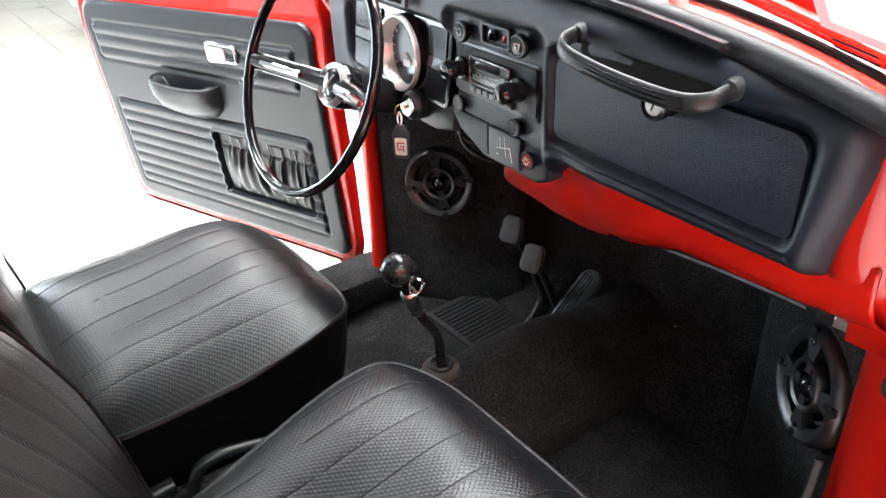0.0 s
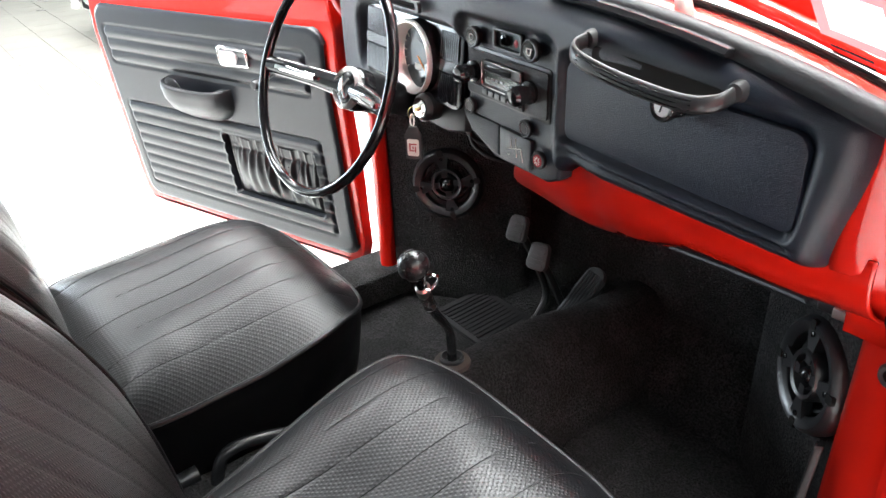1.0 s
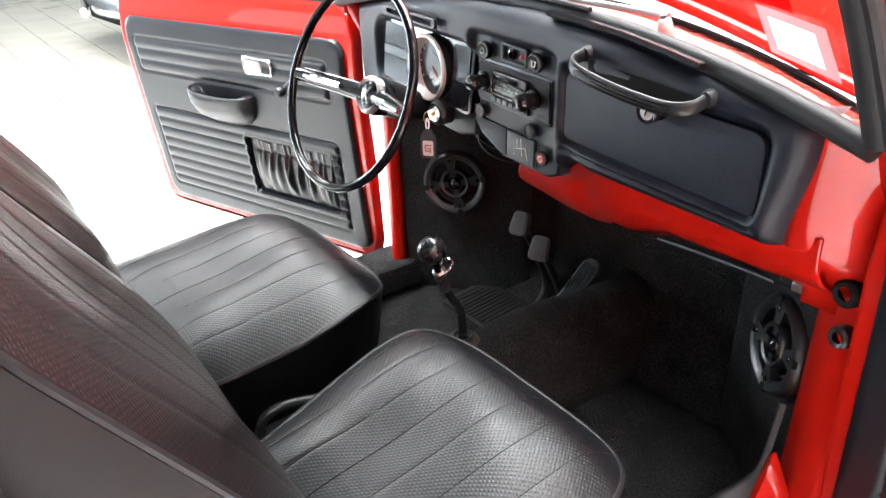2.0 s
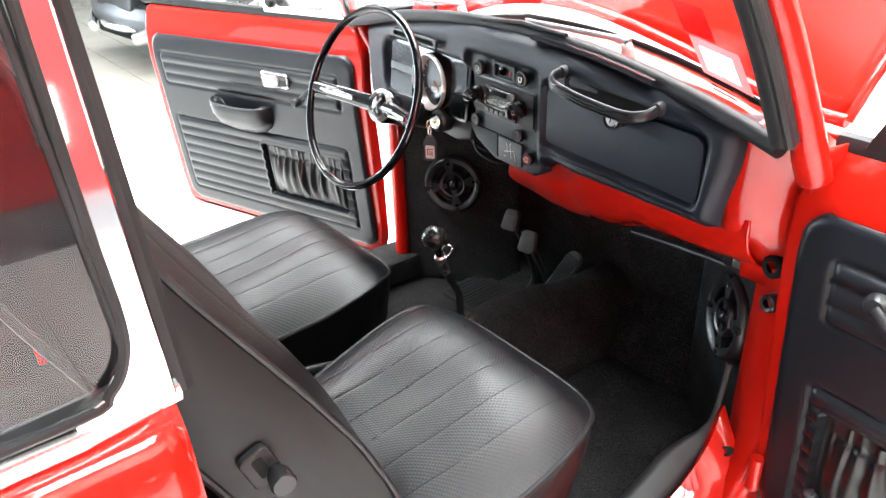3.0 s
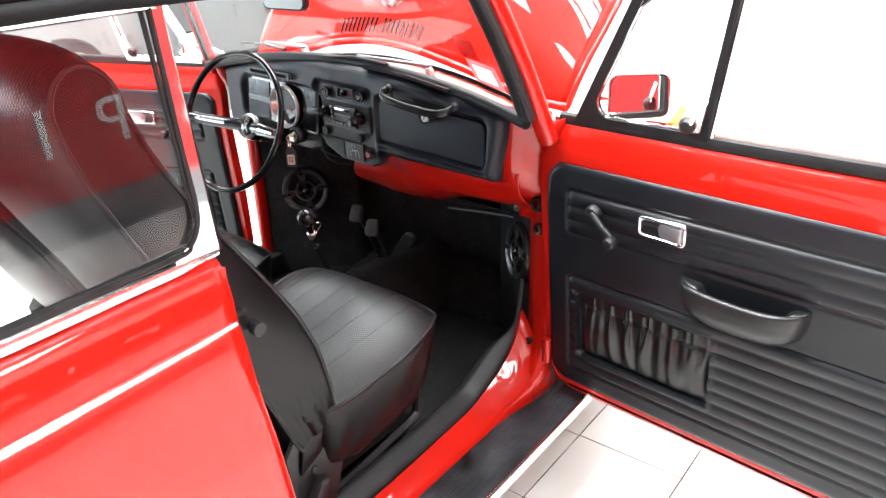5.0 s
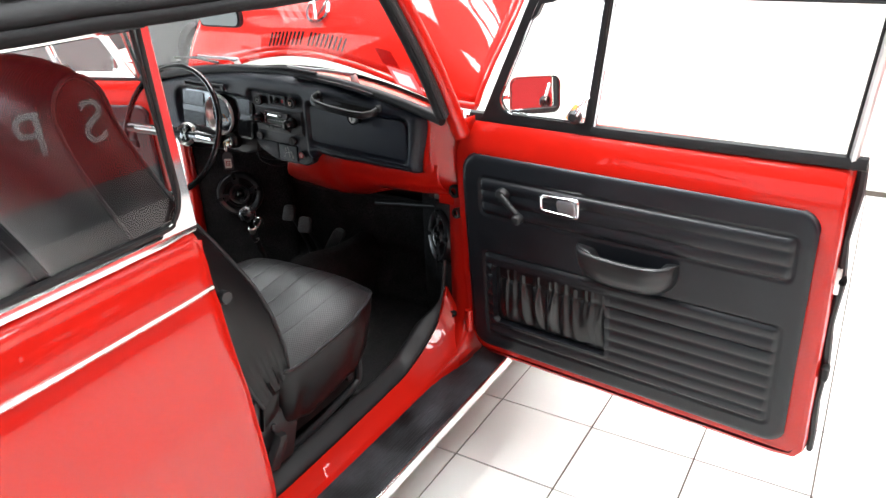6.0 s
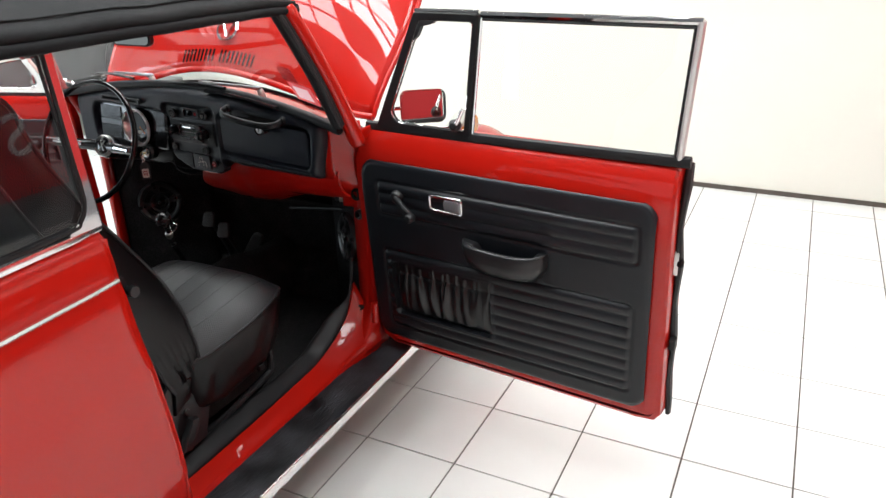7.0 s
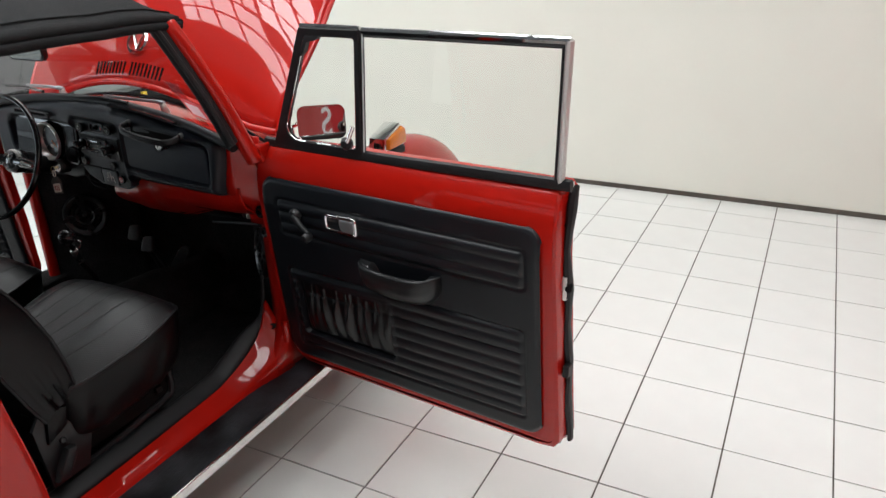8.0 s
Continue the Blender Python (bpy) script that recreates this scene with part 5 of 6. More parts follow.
# radio
radio = part("radio", slab(B(), rrect(-0.082, 0.138, 0.965, 1.047, 0.006), on_dash, -0.002, 0.010, 0.003), PLASTIC, car, "old car radio with two knobs and a display")
part("crackle_panel", slab(B(), rrect(-0.076, 0.132, 0.972, 1.041, 0.004), on_dash, 0.009, 0.0125), leather("crackle_black", (0.009, 0.009, 0.010), 0.4, 0.003, 0.9), radio)
part("fascia", slab(B(), rrect(-0.028, 0.076, 0.990, 1.032, 0.003), on_dash, 0.012, 0.018), PLASTIC, radio)
part("fascia_frame", slab(B(), rrect(-0.028, 0.076, 0.990, 1.032, 0.003), on_dash, 0.0182, 0.021, hole=rrect(-0.0268, 0.0748, 0.9912, 1.0308, 0.002)), STEEL, radio, "chrome radio frame", bevel=0.001)
part("display_frame", slab(B(), rrect(-0.0245, 0.0725, 0.9935, 1.0165, 0.002), on_dash, 0.0182, 0.0205, hole=rrect(-0.0238, 0.0718, 0.9942, 1.0158, 0.002)), PLASTIC, radio)
part("cassette_slot", slab(B(), rrect(-0.020, 0.050, 1.018, 1.027, 0.002), on_dash, 0.018, 0.0205), GLOSS, radio)
part("slot_bar", slab(B(), rrect(-0.012, 0.034, 1.0205, 1.0245, 0.0015), on_dash, 0.0202, 0.0225), CHROME, radio)
part("display", slab(B(), rrect(-0.021, 0.066, 0.996, 1.015, 0.002), on_dash, 0.018, 0.0192), LCD, radio, "dim green display")
for k in range(6):
    part("digit", box(B(), -0.014 + k * 0.012, -0.007 + k * 0.012, 1.004, 1.0075, 0.0192, 0.0196, lambda a, b, c: on_dash(a, b, c)), GREY_WALL, radio)
part("button_bar", slab(B(), rrect(-0.075, 0.078, 0.972, 0.987, 0.002), on_dash, 0.012, 0.0165), RUBBER, radio)
for k in range(6):
    x = -0.028 + k * 0.0175
    part("push_button", slab(B(), rrect(x, x + 0.015, 0.977, 0.986, 0.0015), on_dash, 0.016, 0.0205, 0.0015), PLASTIC, radio)
for x, z in ((-0.058, 1.006), (0.094, 1.006)):
    part("radio_knob", lathe(B(), on_dash(x, z, 0.012), (0, -1, 0), [(0.017, 0), (0.017, 0.007), (0.012, 0.008), (0.012, 0.018), (0.0145, 0.019), (0.015, 0.034), (0.011, 0.039), (0.002, 0.040)], 28), GLOSS, radio, "round gloss black radio knob")

# ashtray row
part("ashtray", slab(B(), [(-0.100, 0.932), (-0.075, 0.905), (-0.004, 0.878), (0.008, 0.880), (0.008, 0.932)], on_dash, -0.01, 0.012, 0.004), PAD, car, "black vinyl ashtray flap")
plate = part("gear_pattern_plate", slab(B(), rrect(0.013, 0.098, 0.882, 0.932, 0.004), on_dash, -0.01, 0.014, 0.003), PAD, car, "black plate with a white gear diagram")
strokes = [((0.036, 0.902), (0.048, 0.905)), ((0.048, 0.905), (0.046, 0.922)), ((0.048, 0.905), (0.060, 0.908)), ((0.060, 0.908), (0.058, 0.925)), ((0.060, 0.908), (0.062, 0.893)), ((0.060, 0.908), (0.072, 0.911)), ((0.072, 0.911), (0.078, 0.890)), ((0.042, 0.893), (0.037, 0.893))]
for (a, b), (c, e) in strokes:
    part("stroke", rod(B(), on_dash(a, b, 0.0142), on_dash(c, e, 0.0142), 0.0006, seg=6), CREAM, plate)
part("switch_block", slab(B(), [(-0.108, 0.938), (-0.085, 0.900), (-0.01, 0.869), (0.13, 0.872), (0.158, 0.885), (0.168, 0.938)], on_dash, -0.05, 0.008, 0.008), PAD, dashboard, bevel=0.004)

# glovebox lid, lock and grab handle
def on_lid(x, z, d=0.0):
    return V((x, 0.0326 - 0.0246 * (x - 0.175) - d, z - dip(x)))


lid = part("glovebox_lid", slab(B(), rrect(0.175, 0.524, 0.962, 1.074, (0.012, 0.014, 0.022, 0.02)), on_lid, -0.004, 0.0155, 0.003), LID, car, "black grained glovebox lid")
lo = on_lid(0.360, 1.063, 0.0155)
lock = part("lock", lathe(B(), lo, (-0.05, -1, 0.02), [(0.0165, 0), (0.0165, 0.003), (0.0145, 0.004), (0.0145, 0.017), (0.0172, 0.018), (0.0176, 0.026), (0.0160, 0.029), (0.0125, 0.0285), (0.0115, 0.026)], 36), GLOSS, lid, "black glovebox lock knob")
part("lock_barrel", lathe(B(), lo, (-0.05, -1, 0.02), [(0.0118, 0.024), (0.0112, 0.0275), (0.0001, 0.0278)], 24), SILVER, lock, "chrome lock barrel")
part("keyway", box(B(), -0.001, 0.001, -0.006, 0.006, 0.0278, 0.0286, lambda a, b, c: lo + V((a + b * 0.3 - 0.05 * c, -c, b + 0.02 * c))), DARK, lock)
grab = holder("grab_handle", "black ribbed grab handle above the glovebox")
gp = [(0.228, 0.012, 1.108), (0.227, -0.008, 1.107), (0.229, -0.026, 1.102), (0.248, -0.038, 1.094), (0.31, -0.042, 1.083), (0.38, -0.042, 1.076), (0.415, -0.038, 1.075), (0.434, -0.026, 1.078), (0.439, -0.008, 1.083), (0.440, 0.012, 1.086)]
part("grip", tube(B(), smooth_path(gp, 6), 0.0052, 12, wide=1.9, up=(0, 0.15, 1)), PLASTIC, grab, "moulded black grip")
for dz in (-0.005, 0.0, 0.005):
    part("groove", tube(B(), smooth_path([(x, y - 0.0048, z + dz) for x, y, z in gp[3:7]], 5), 0.0010, 6), GLOSS, grab)
for x, z in ((0.228, 1.108), (0.440, 1.086)):
    part("foot", lathe(B(), on_dash(x, z, 0.010), (0, -1, 0), [(0.013, 0), (0.0125, 0.012), (0.010, 0.020), (0.004, 0.022)], 20), RUBBER, grab)
# No hollow here: a flat dark plate draws the shade behind the grip.
part("recess_shade", slab(B(), rrect(0.232, 0.424, 1.076, 1.100, 0.006), lambda a, b, d: on_dash(a, b - 0.09 * (a - 0.25), d), 0.004, 0.0232), DARK, grab)


# painted lower dash
def lower(u, v):
    x = lerp(lerp(0.05, -0.075, v), 0.60, u)
    low = piecewise(x, [(-0.075, 0.748), (-0.03, 0.738), (0.02, 0.735), (0.095, 0.727), (0.16, 0.730), (0.22, 0.738), (0.27, 0.755), (0.328, 0.772), (0.50, 0.778), (0.60, 0.79)])
    y = lerp(dash_y(x) + 0.022, 0.22, v ** 3.0)
    return V((x, y, lerp(dash_bottom(x) + 0.03, low, v)))


part("lower_dash", sheet(B(), lower, 120, 16), PAINT, car, "red painted metal lower dash", thick=0.004, sharp=80)
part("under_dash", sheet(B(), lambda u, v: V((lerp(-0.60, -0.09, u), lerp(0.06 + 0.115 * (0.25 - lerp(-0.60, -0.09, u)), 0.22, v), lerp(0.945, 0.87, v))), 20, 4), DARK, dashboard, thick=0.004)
part("lower_dash_lip", tube(B(), [lower(k / 80, 1.0) for k in range(81)], 0.003, 8), PAINT, car)


part("shelf_edge", tube(B(), smooth_path([(0.12, 0.385, 0.632), (0.28, 0.34, 0.668), (0.446, 0.285, 0.704), (0.50, 0.25, 0.71)], 5), 0.006, 8), RUBBER, car, "black edge strip of the carpeted footwell board")


def dash_end(u, v):
    z = lerp(0.79, 1.088, v)
    return V((lerp(0.555, 0.664, u), lerp(0.125, 0.038 + 0.066 * sstep(0.15, 1.0, u) - 0.02 * sstep(0.98, 1.09, z) * u, sstep(0.80, 0.93, z)), z))


part("dash_end", sheet(B(), dash_end, 10, 12), PAINT, car, "red painted metal beside the dash", thick=0.004, sharp=80)
for a in (0.0, 0.02):
    pts = smooth_path([(-0.18 + a, 0.12, 0.905), (-0.17 + a, 0.11, 0.865 - a), (-0.12 + a, 0.12, 0.842 - a), (-0.05, 0.15, 0.848 - a), (-0.01, 0.17, 0.88)], 6)
    part("cable", tube(B(), pts, 0.0045, 8), RUBBER, car, "black cable loop under the dash")

part("column_shroud", slab(B(), [(-0.33, 0.94), (-0.32, 0.892), (-0.28, 0.868), (-0.17, 0.866), (-0.10, 0.885), (-0.095, 0.94)], on_dash, -0.06, 0.006, 0.008), RUBBER, dashboard, bevel=0.006)

# steering wheel and column
wc = V((-0.302, -0.110, 0.975))
wn = V((math.sin(radians(3)) * math.cos(radians(22)), -math.cos(radians(3)) * math.cos(radians(22)), math.sin(radians(22)))).normalized()
wx = V((1, 0, 0)) - wn * wn.x
wx.normalize()
wy = wn.cross(wx) * -1
wy = wy if wy.z > 0 else -wy
wheel = holder("steering_wheel", "thin black two-spoke steering wheel")


def on_wheel(r, w, d=0.0):
    return wc + (wx * math.cos(w) + wy * math.sin(w)) * r + wn * d


part("rim", tube(B(), [on_wheel(0.203, 2 * math.pi * k / 72) for k in range(72)], [0.0088 + 0.0007 * (k % 2) for k in range(72)], 12, closed=True, wide=1.1, up=tuple(wn)), GLOSS, wheel, "gloss black rim")
hub = V((-0.280, -0.056, 0.949))
for s in (1, -1):
    w = radians(-3 if s < 0 else 183)
    e = on_wheel(0.197, w, -0.002)
    m = hub + (e - hub) * 0.5 + wn * -0.006
    part("spoke", tube(B(), [hub + wn * 0.012, m, e], [0.012, 0.010, 0.009], 10, wide=1.7, up=tuple(wy)), GLOSS, wheel, "black spoke with a chrome strip")
    a, b = lerp(hub, e, 0.38) + wn * 0.014, lerp(hub, e, 0.86) + wn * 0.0095
    part("spoke_strip", tube(B(), [a, b], 0.0035, 8, wide=1.6, up=tuple(wy)), CHROME, wheel)
part("hub", lathe(B(), hub, wn, [(0.036, -0.03), (0.040, 0.0), (0.038, 0.010), (0.034, 0.014)], 36), GLOSS, wheel)
part("horn_ring", lathe(B(), hub, wn, [(0.038, 0.012), (0.038, 0.020), (0.034, 0.025), (0.028, 0.020)], 36), SILVER, wheel)
part("horn_button", lathe(B(), hub, wn, [(0.028, 0.016), (0.027, 0.022), (0.016, 0.026), (0.001, 0.027)], 30), GLOSS, wheel, "round metal horn button")
for w in (60, 120, 240, 300):
    d = wx * math.cos(radians(w)) + wy * math.sin(radians(w))
    part("emblem_bar", rod(B(), hub + wn * 0.027, hub + wn * 0.025 + d * 0.020, 0.0022, seg=8), SILVER, wheel)
col = part("steering_column", lathe(B(), hub, -wn, [(0.038, 0.02), (0.036, 0.06), (0.030, 0.10), (0.028, 0.24)], 28), PLASTIC, car, "black steering column")
part("indicator_stalk", rod(B(), hub - wn * 0.05, hub - wn * 0.03 - wx * 0.12 + V((0, 0, 0.01)), 0.005), GLOSS, col)
ig = V((-0.203, 0.040, 0.912))
part("ignition_lock", lathe(B(), ig, (0.15, -1, 0.1), [(0.026, -0.05), (0.026, 0.0), (0.021, 0.004), (0.019, 0.010), (0.017, 0.008)], 28), PLASTIC, col, "ignition lock barrel")
part("lock_face", lathe(B(), ig, (0.15, -1, 0.1), [(0.0175, 0.006), (0.0165, 0.011), (0.0001, 0.0115)], 26), CHROME, col)

# key and fob hang from the lock
key = thing("key_fob", "brass key with a black and red fob in the ignition", "key", at=tuple(ig + V((0.002, -0.02, -0.09))))
ko = -V(key.location)


def kp(p):
    return V(p) + ko


part("key_bow", lathe(B(), kp(ig + V((0, -0.026, -0.003))), (1, 0.2, 0), [(0.010, -0.0015), (0.011, 0.0), (0.010, 0.0015)], 20), BRASS, key)
part("key_blade", rod(B(), kp(ig + V((0, -0.018, 0))), kp(ig + V((0, 0.002, 0))), 0.0035), BRASS, key)
part("ring", tube(B(), [kp(ig + V((0.001, -0.027 + 0.004 * math.cos(w), -0.018 + 0.012 * math.sin(w)))) for w in (2 * math.pi * k / 20 for k in range(20))], 0.0014, 6, closed=True), STEEL, key)
fc = kp(ig + V((0.006, -0.03, -0.058)))
fob = part("fob", slab(B(), [(-0.013, -0.028), (0.013, -0.028), (0.014, 0.012), (0.006, 0.026), (-0.006, 0.026), (-0.014, 0.012)], lambda a, b, d: fc + V((a * 0.95 + d * 0.6, a * 0.7 - d * 0.8, b * 1.15)), -0.003, 0.003, 0.001), PEDAL, key, "black leather fob")
part("enamel_panel", slab(B(), rrect(-0.0095, 0.0095, -0.022, 0.006, 0.003), lambda a, b, d: fc + V((a * 0.95 + d * 0.6, a * 0.7 - d * 0.8, b * 1.15)), 0.003, 0.0042), CREAM, fob)
for a, b, c, e in ((-0.006, 0.006, -0.003, -0.001), (-0.006, -0.004, -0.012, -0.003), (-0.006, 0.002, -0.014, -0.012), (0.003, 0.005, -0.016, -0.006), (-0.001, 0.001, -0.010, -0.006)):
    part("enamel_bar", box(B(), a, b, c, e, 0.0042, 0.0048, lambda p, q, r: fc + V((p * 0.95 + r * 0.6, p * 0.7 - r * 0.8, q * 1.15))), FOB_RED, fob)

# gear lever
kb = V((0.048, -0.165, 0.765))
gl = holder("gear_lever", "bent dark steel gear lever with a black ball knob")
base = V((-0.008, -0.058, 0.502))
rise = smooth_path([base, base + V((0.002, -0.002, 0.035)), base + V((0.006, -0.010, 0.075)), lerp(base, kb, 0.55) + V((-0.004, 0.004, 0.0)), kb + V((-0.004, 0.010, -0.03))], 7)
part("stick", tube(B(), rise, [0.0088] * 12 + [0.0078] * (len(rise) - 12), 14), GLOSS, gl)
part("collar", lathe(B(), lerp(base, kb, 0.60), kb - base, [(0.0095, 0), (0.0112, 0.004), (0.0112, 0.040), (0.0125, 0.044), (0.0125, 0.056), (0.009, 0.060)], 18), STEEL, gl)
part("knob", lathe(B(), kb, (0, 0, 1), [(0.0255 * math.cos(w), 0.0255 * math.sin(w)) for w in (radians(-88 + 176 * k / 18) for k in range(19))], 36), KNOB, gl, "round black knob")
loop_x, loop_z = V((0.575, 0.818, 0.0)), V((0.22, -0.12, 0.97))
lc = kb + V((0.014, 0.021, -0.032))
loop = [lc + loop_x * (0.0100 * math.sin(w) * (1.0 + 0.30 * math.cos(w)) + 0.004 * math.cos(w)) + loop_z * (0.0165 * math.cos(w)) for w in (2 * math.pi * k / 28 for k in range(28))]
part("trigger", tube(B(), loop, 0.0022, 8, closed=True, wide=2.2, up=(-0.818, 0.575, 0)), CHROME, gl, "chrome lock-out trigger loop")
part("boot_ring", lathe(B(), base - V((0, 0, 0.002)), (0, 0, 1), [(0.023, 0), (0.0225, 0.008), (0.019, 0.010), (0.014, 0.004), (0.010, 0.004)], 28), RUBBER, gl)
part("boot_plate", lathe(B(), base - V((0, 0, 0.010)), (0, 0, 1), [(0.036, 0), (0.033, 0.008), (0.022, 0.011)], 28), BROWN, gl, "brown rubber grommet")

# handbrake
part("handbrake", tube(B(), smooth_path([(-0.03, -0.78, 0.47), (-0.028, -0.68, 0.485), (-0.026, -0.58, 0.50), (-0.026, -0.53, 0.505)], 5), 0.013, 10), PLASTIC, car, "black handbrake lever")
part("heater_lever", tube(B(), smooth_path([(0.0, -0.515, 0.480), (0.0, -0.507, 0.512), (0.0, -0.495, 0.535), (0.0, -0.470, 0.543), (0.0, -0.430, 0.536), (0.002, -0.385, 0.522), (0.004, -0.345, 0.495)], 6), 0.0095, 10), PLASTIC, car, "black heater lever loop")

# pedals
for x, y, z, lab in ((-0.246, 0.313, 0.556, "clutch pedal"), (-0.150, 0.289, 0.532, "brake pedal")):
    n = V((0.25, -0.85, 0.45)).normalized()
    c = V((x, y, z))
    _, a1, a2 = frame_of(n)
    pd = part("pedal", slab(B(), rrect(-0.024, 0.024, -0.031, 0.031, 0.014), lambda a, b, d, c=c, a1=a1, a2=a2, n=n: c + a1 * a * (1 + 3 * b) + a2 * b + n * d, -0.012, 0.004, 0.004), PEDAL, car, "worn grey-black rubber " + lab)
    for k in range(5):
        part("rib", box(B(), -0.017, 0.017, -0.024 + k * 0.0105, -0.019 + k * 0.0105, 0.004, 0.0065, lambda a, b, d, c=c, a1=a1, a2=a2, n=n: c + a1 * a + a2 * b + n * d), PEDAL, pd)
    part("arm", tube(B(), smooth_path([c - n * 0.01, c + V((0.01, 0.05, -0.10)), c + V((0.03, 0.07, -0.20)), (c.x + 0.05, 0.30, 0.30)], 5), 0.009, 8), PLASTIC, pd)
top_p, low_p = V((-0.074, 0.405, 0.480)), V((-0.105, 0.285, 0.335))
dirp = (top_p - low_p).normalized()
sidep = V((0.97, -0.1, -0.1)).normalized()
np_ = sidep.cross(dirp).normalized()
np_ = np_ if np_.y < 0 else -np_
acc = part("accelerator", slab(B(), rrect(-0.028, 0.028, 0.0, 0.20, 0.026), lambda a, b, d: low_p + sidep * a + dirp * b + np_ * d, -0.006, 0.006, 0.003), PEDAL, car, "ribbed grey rubber accelerator pedal")
for k in range(6):
    part("rib", box(B(), -0.021 + k * 0.008, -0.017 + k * 0.008, 0.012, 0.185, 0.006, 0.0085, lambda a, b, d: low_p + sidep * a + dirp * b + np_ * d), RUBBER, acc)

# heel mat in the driver's footwell
mat = part("heel_mat", slab(B(), rrect(-0.418, -0.20, 0.185, 0.345, 0.01), lambda a, b, d: V((a, b, 0.288 + d + 0.25 * max(0, b - 0.30))), 0, 0.008, 0.002), RUBBER, car, "ribbed black rubber heel mat")
for k in range(14):
    x = -0.405 + k * 0.0145
    part("rib", box(B(), x, x + 0.008, 0.198, 0.33, 0.0082, 0.0115, lambda a, b, d: V((a, b, 0.288 + d + 0.25 * max(0, b - 0.30)))), RUBBER, mat)

# stickers on the windscreen
def on_screen(u, v, d=0.004):
    return screen(u, v) + V((0, -d, -d * 0.4))


part("red_sticker", sheet(B(), lambda p, q: on_screen(lerp(0.909, 0.982, p), lerp(0.18, 0.358, q)), 4, 4), FILM, car, "pink paper windscreen sticker", shadow=False)
part("white_sticker", sheet(B(), lambda p, q: on_screen(lerp(0.921, 0.970, p), lerp(0.212, 0.330, q), 0.006), 4, 4), PAPER, car, "white paper windscreen sticker", shadow=False)
for k in range(3):
    part("glass_mark", sheet(B(), lambda p, q, k=k: on_screen(lerp(0.915, 0.95, p), lerp(0.150 - 0.022 * k, 0.158 - 0.022 * k, q)), 2, 1), DARK, car, shadow=False)
part("square_sticker", sheet(B(), lambda p, q: on_screen(lerp(0.905, 0.953, p), lerp(0.375, 0.52, q), 0.006), 4, 4), DEEP_RED, car, "square dark red film sticker on the windscreen", shadow=False)


# ---- parked cars beyond ----
def parked_car(name_label, paint, m):
    pc = thing("parked_car", name_label, "car", group="parked cars")

    def shell(u, v):
        y = lerp(-2.1, 2.1, u)
        w = lerp(-1, 1, v)
        top = piecewise(y, [(-2.1, 0.72), (-1.9, 0.92), (-0.9, 1.02), (-0.35, 1.42), (1.1, 1.46), (1.75, 1.05), (2.0, 0.95), (2.1, 0.70)])
        half = 0.90 * (1 - 0.10 * abs(y / 2.1) ** 4)
        a = abs(w)
        z = 0.28 + (top - 0.28) * (1 - a ** 4) if a < 0.999 else 0.28
        x = half * w * (1 - 0.22 * sstep(1.0, 1.45, z)) * (abs(w) ** -0.35 if a > 0.05 else 1)
        return V((max(-half, min(half, x)), y, z))
    part("body", sheet(B(), shell, 50, 32), paint, pc, sharp=60)
    part("underside", box(B(), -0.84, 0.84, -2.0, 2.0, 0.22, 0.30), DARK, pc)
    part("bumper", tube(B(), smooth_path([(-0.88, -1.85, 0.42), (-0.75, -2.10, 0.42), (0, -2.2, 0.42), (0.75, -2.10, 0.42), (0.88, -1.85, 0.42)], 6), 0.10, 10, wide=1.4, up=(0, 0, 1)), PLASTIC, pc)
    part("grille", slab(B(), round_poly([(-0.42, 0.50), (0.42, 0.50), (0.50, 0.80), (-0.50, 0.80)], [0.05] * 4), lambda a, b, d: V((a, -2.20 - d + 0.30 * a * a, b)), 0.0, 0.10, 0.02), PLASTIC, pc, "black grille")
    part("intake", slab(B(), rrect(-0.50, 0.50, 0.26, 0.36, 0.04), lambda a, b, d: V((a, -2.22 - d + 0.30 * a * a, b)), 0.0, 0.10, 0.02), DARK, pc)
    for sg in (-1, 1):
        part("headlamp", slab(B(), round_poly([(0.50, 0.66), (0.84, 0.70), (0.86, 0.84), (0.56, 0.80)], [0.02] * 4), lambda a, b, d, sg=sg: V((sg * a, -2.16 - d + 0.36 * (a - 0.3), b)), 0.0, 0.08, 0.02), ALLOY, pc, "clear headlamp")
        part("corner_trim", tube(B(), smooth_path([(sg * 0.86, -1.92, 0.62), (sg * 0.80, -2.10, 0.48), (sg * 0.68, -2.22, 0.36), (sg * 0.50, -2.30, 0.30)], 5), 0.035, 8, wide=1.5, up=(0, 0, 1)), ALLOY, pc)
    part("bumper_trim", tube(B(), smooth_path([(-0.80, -2.10, 0.36), (0, -2.31, 0.36), (0.80, -2.10, 0.36)], 6), 0.03, 8), ALLOY, pc)
    for x in (-0.84, 0.84):
        for y in (-1.35, 1.3):
            wl = part("wheel", lathe(B(), (x - 0.1 * (1 if x > 0 else -1), y, 0.33), (1 if x > 0 else -1, 0, 0), [(0.20, 0), (0.31, 0), (0.33, 0.04), (0.33, 0.16), (0.30, 0.20), (0.22, 0.20), (0.21, 0.14)], 32), RUBBER, pc)
            sg = 1 if x > 0 else -1
            cx = x + 0.07 * sg
            part("rim", lathe(B(), (cx, y, 0.33), (sg, 0, 0), [(0.22, -0.02), (0.22, 0.03), (0.20, 0.025), (0.19, -0.04), (0.05, -0.05)], 32), ALLOY, wl)
            for k in range(5):
                w = radians(72 * k + 15)
                part("spoke", tube(B(), [(cx, y, 0.33), (cx + 0.01 * sg, y + 0.2 * math.cos(w), 0.33 + 0.2 * math.sin(w))], 0.022, 8), ALLOY, wl)
    pc.matrix_basis = m
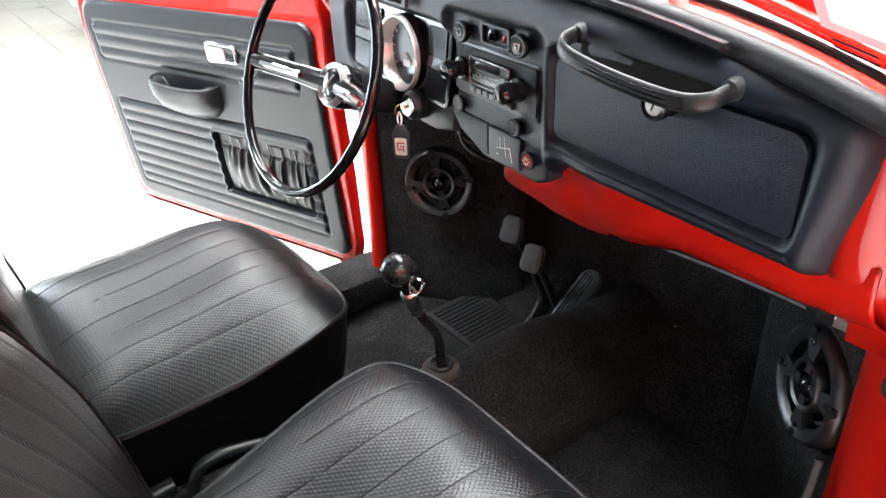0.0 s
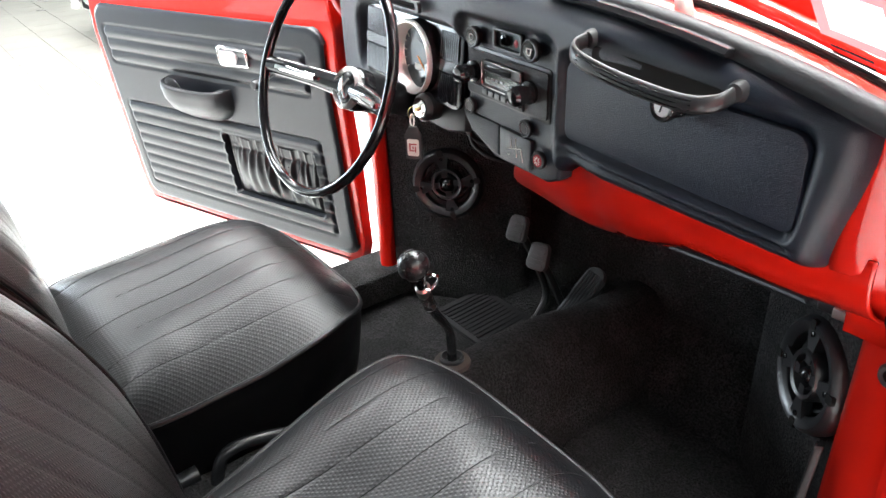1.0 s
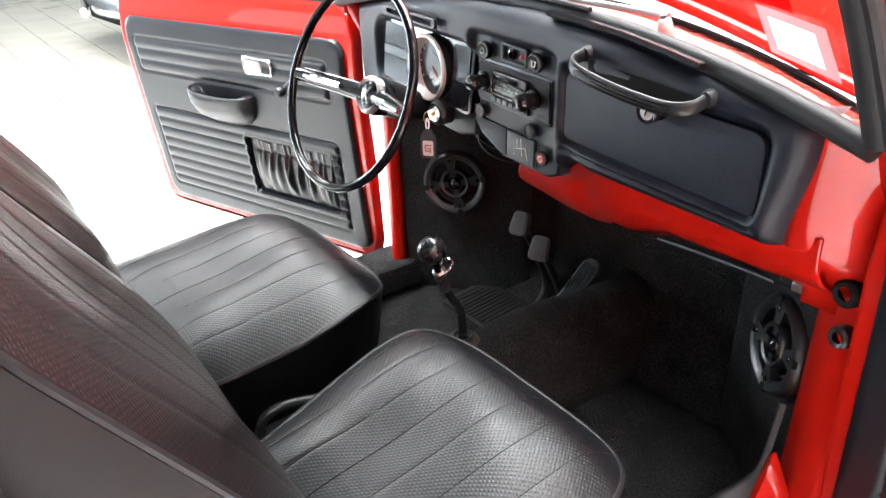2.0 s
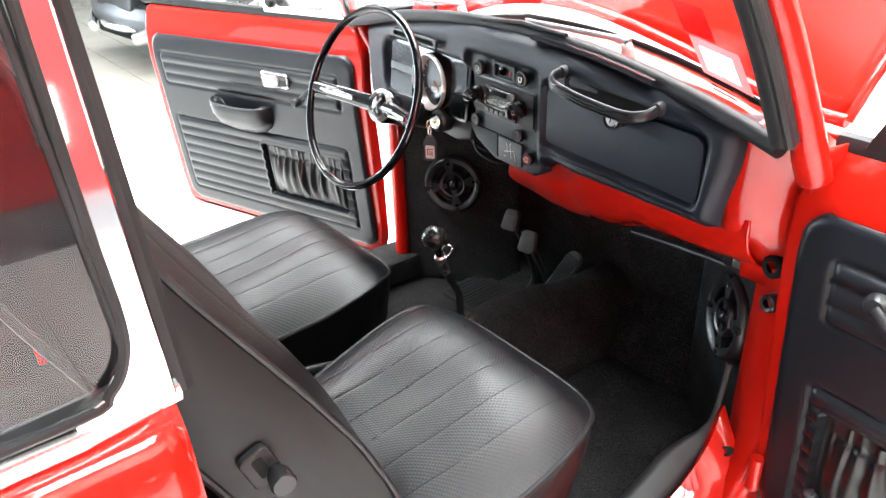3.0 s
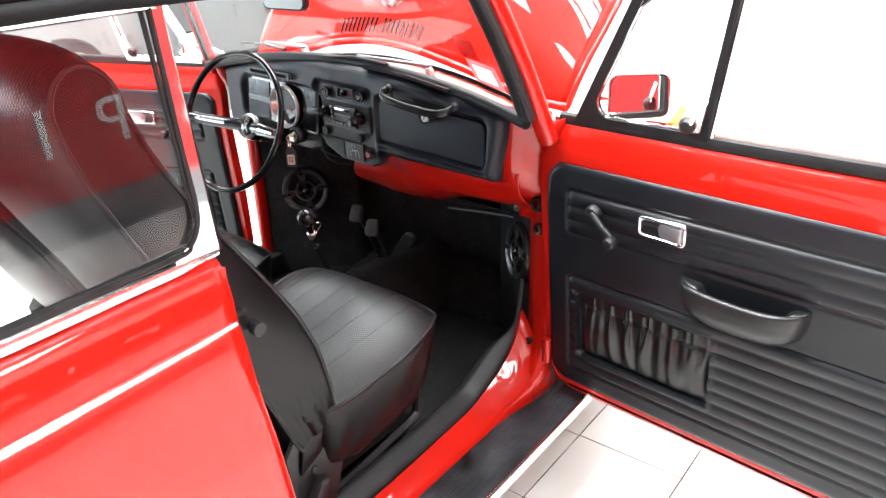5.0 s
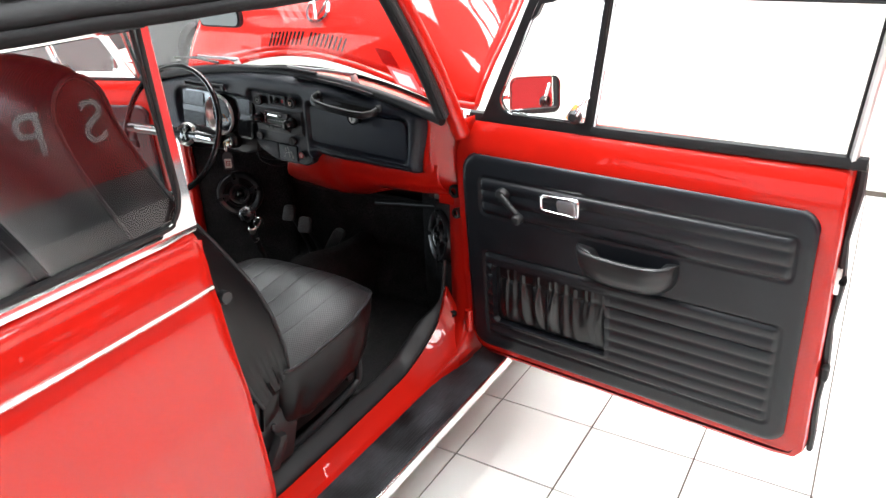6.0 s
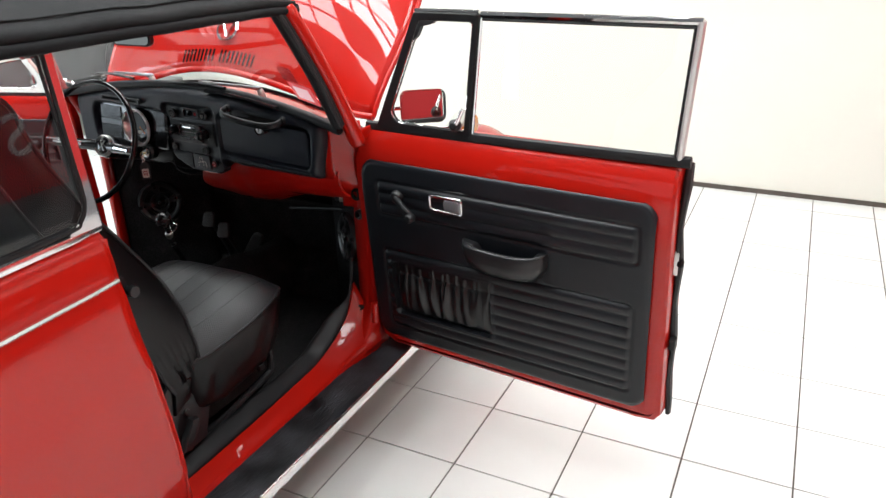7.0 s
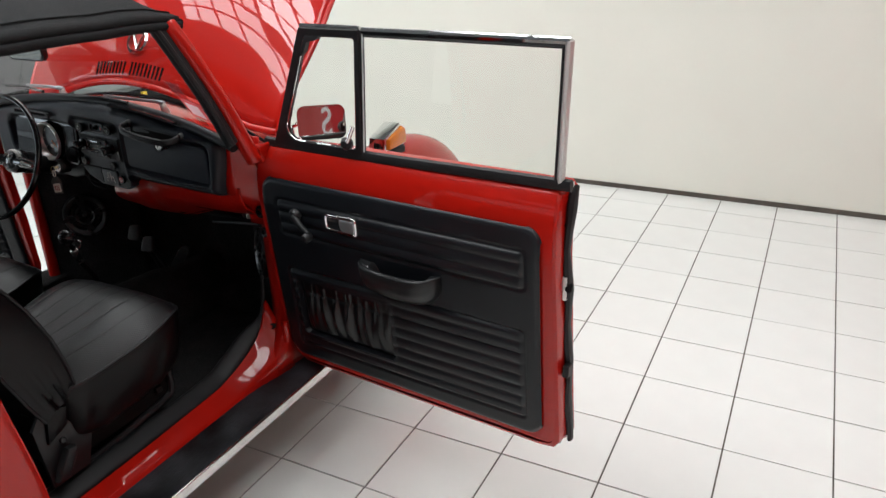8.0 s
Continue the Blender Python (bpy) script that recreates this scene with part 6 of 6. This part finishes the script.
    return pc


parked_car("grey modern car parked on the showroom floor", GREY_CAR, pose(-6.0, 2.95, 0, 0, 0, 5))

# ---- loose things at the far wall ----
rim_thing = thing("alloy_wheel", "loose silver alloy wheel with a black tyre on the floor", "wheel", at=(-4.1, 3.55, 0))
d0 = V((0.79, -0.61, 0))
e0 = V((0.61, 0.79, 0))
part("tyre", lathe(B(), V((0, 0, 0.32)), d0, [(0.22, -0.09), (0.30, -0.10), (0.32, -0.06), (0.32, 0.06), (0.30, 0.10), (0.23, 0.10), (0.22, 0.05)], 40), RUBBER, rim_thing)
part("rim", lathe(B(), V((0, 0, 0.32)), d0, [(0.235, 0.09), (0.225, 0.10), (0.21, 0.06), (0.20, -0.05), (0.05, -0.06)], 36), ALLOY, rim_thing)
for k in range(5):
    w = radians(72 * k + 20)
    part("spoke", tube(B(), [V((0, 0, 0.32)) + d0 * 0.05, V((0, 0, 0.32)) + d0 * 0.07 + e0 * (0.21 * math.cos(w)) + V((0, 0, 0.21 * math.sin(w)))], 0.026, 8), ALLOY, rim_thing)
cab = thing("low_cabinet", "low grey steel cabinet with a yellow edge beside the wall", "cabinet", at=(-3.15, 2.86, 0))
part("body", box(B(), -0.42, 0.0, -0.25, 0.25, 0.04, 0.50), GREY_WALL, cab, bevel=0.01)
part("plinth", box(B(), -0.40, 0.38, -0.22, 0.22, 0.0, 0.04), DARK, cab)
part("open_bay", box(B(), 0.005, 0.40, -0.22, 0.25, 0.04, 0.46), DARK, cab, bevel=0.01)
part("edge_strip", box(B(), 0.40, 0.425, -0.25, -0.21, 0.0, 0.52), material("yellow_paint", (0.6, 0.42, 0.02), 0.5), cab)

wire = thing("wall_cable", "thin black cable hanging down the grey wall", "cable", at=(-7.6, YR - 0.02, 0))
part("cable", tube(B(), smooth_path([(0.9, 0, 2.6), (0.55, -0.01, 1.7), (0.0, -0.02, 1.1), (-0.7, -0.01, 0.75), (-0.85, -0.01, 0.3)], 6), 0.015, 8), RUBBER, wire)

# ---- floor tiles ----
PITCH, TX, TY = 0.333, 1.670 - 0.333 * 5, 0.318 - 0.333 * 7
floor = tagged(part("floor", box(B(), X0, X1, Y0, YR, -0.12, -0.004), GROUT), "white glazed floor tiles with dark joints", "floor", kind="structure")
G = 0.0028
bm = B()
slab(bm, rrect(G, PITCH - G, G, PITCH - G, 0.002, 1), xyz, -0.006, 0.0)
bmesh.ops.recalc_face_normals(bm, faces=bm.faces[:])
tile_me = bpy.data.meshes.new("tile")
bm.to_mesh(tile_me)
bm.free()
tile_me.materials.append(TILE)
near = set()
for i in range(0, 13):
    for j in range(0, 16):
        if TX + (i + 1) * PITCH > X1 or TY + (j + 1) * PITCH > Y1:
            continue
        near.add((i, j))
        t = new("tile", tile_me)
        t.location = (TX + i * PITCH, TY + j * PITCH, 0.0006 * math.sin(3.1 * i + 5.7 * j))
        t.rotation_euler = (0.0012 * math.sin(7.3 * i + 2.1 * j), 0.0012 * math.sin(4.4 * j + 1.7 * i), 0)
        t.parent = floor
verts, faces = [], []


def flat_tile(x0, y0, x1, y1):
    x0, y0, x1, y1 = max(x0, X0), max(y0, Y0), min(x1, X1), min(y1, YR if x0 < XR else Y1)
    if x1 - x0 < 0.01 or y1 - y0 < 0.01:
        return
    k = len(verts)
    verts.extend([(x0, y0, 0), (x1, y0, 0), (x1, y1, 0), (x0, y1, 0), (x0, y0, -0.006), (x1, y0, -0.006), (x1, y1, -0.006), (x0, y1, -0.006)])
    faces.extend([(k, k + 1, k + 2, k + 3), (k, k + 4, k + 5, k + 1), (k + 1, k + 5, k + 6, k + 2), (k + 2, k + 6, k + 7, k + 3), (k + 3, k + 7, k + 4, k)])


for i in range(-36, 15):
    for j in range(-16, 28):
        if (i, j) not in near and i >= -12:
            flat_tile(TX + i * PITCH + G, TY + j * PITCH + G, TX + (i + 1) * PITCH - G, TY + (j + 1) * PITCH - G)
me = bpy.data.meshes.new("outer_tiles")
me.from_pydata(verts, [], faces)
me.materials.append(TILE)
rest = new("outer_tiles", me)
rest.parent = floor
tagged(rest, "white glazed floor tiles", kind="stuff")
verts, faces = [], []
for i in range(-36, -12):
    for j in range(-16, 28):
        flat_tile(TX + i * PITCH + G, TY + j * PITCH + G, TX + (i + 1) * PITCH - G, TY + (j + 1) * PITCH - G)
me = bpy.data.meshes.new("far_tiles")
me.from_pydata(verts, [], faces)
me.materials.append(CREAM_TILE)
rest = new("far_tiles", me)
rest.parent = floor
tagged(rest, "cream glazed floor tiles", kind="stuff")
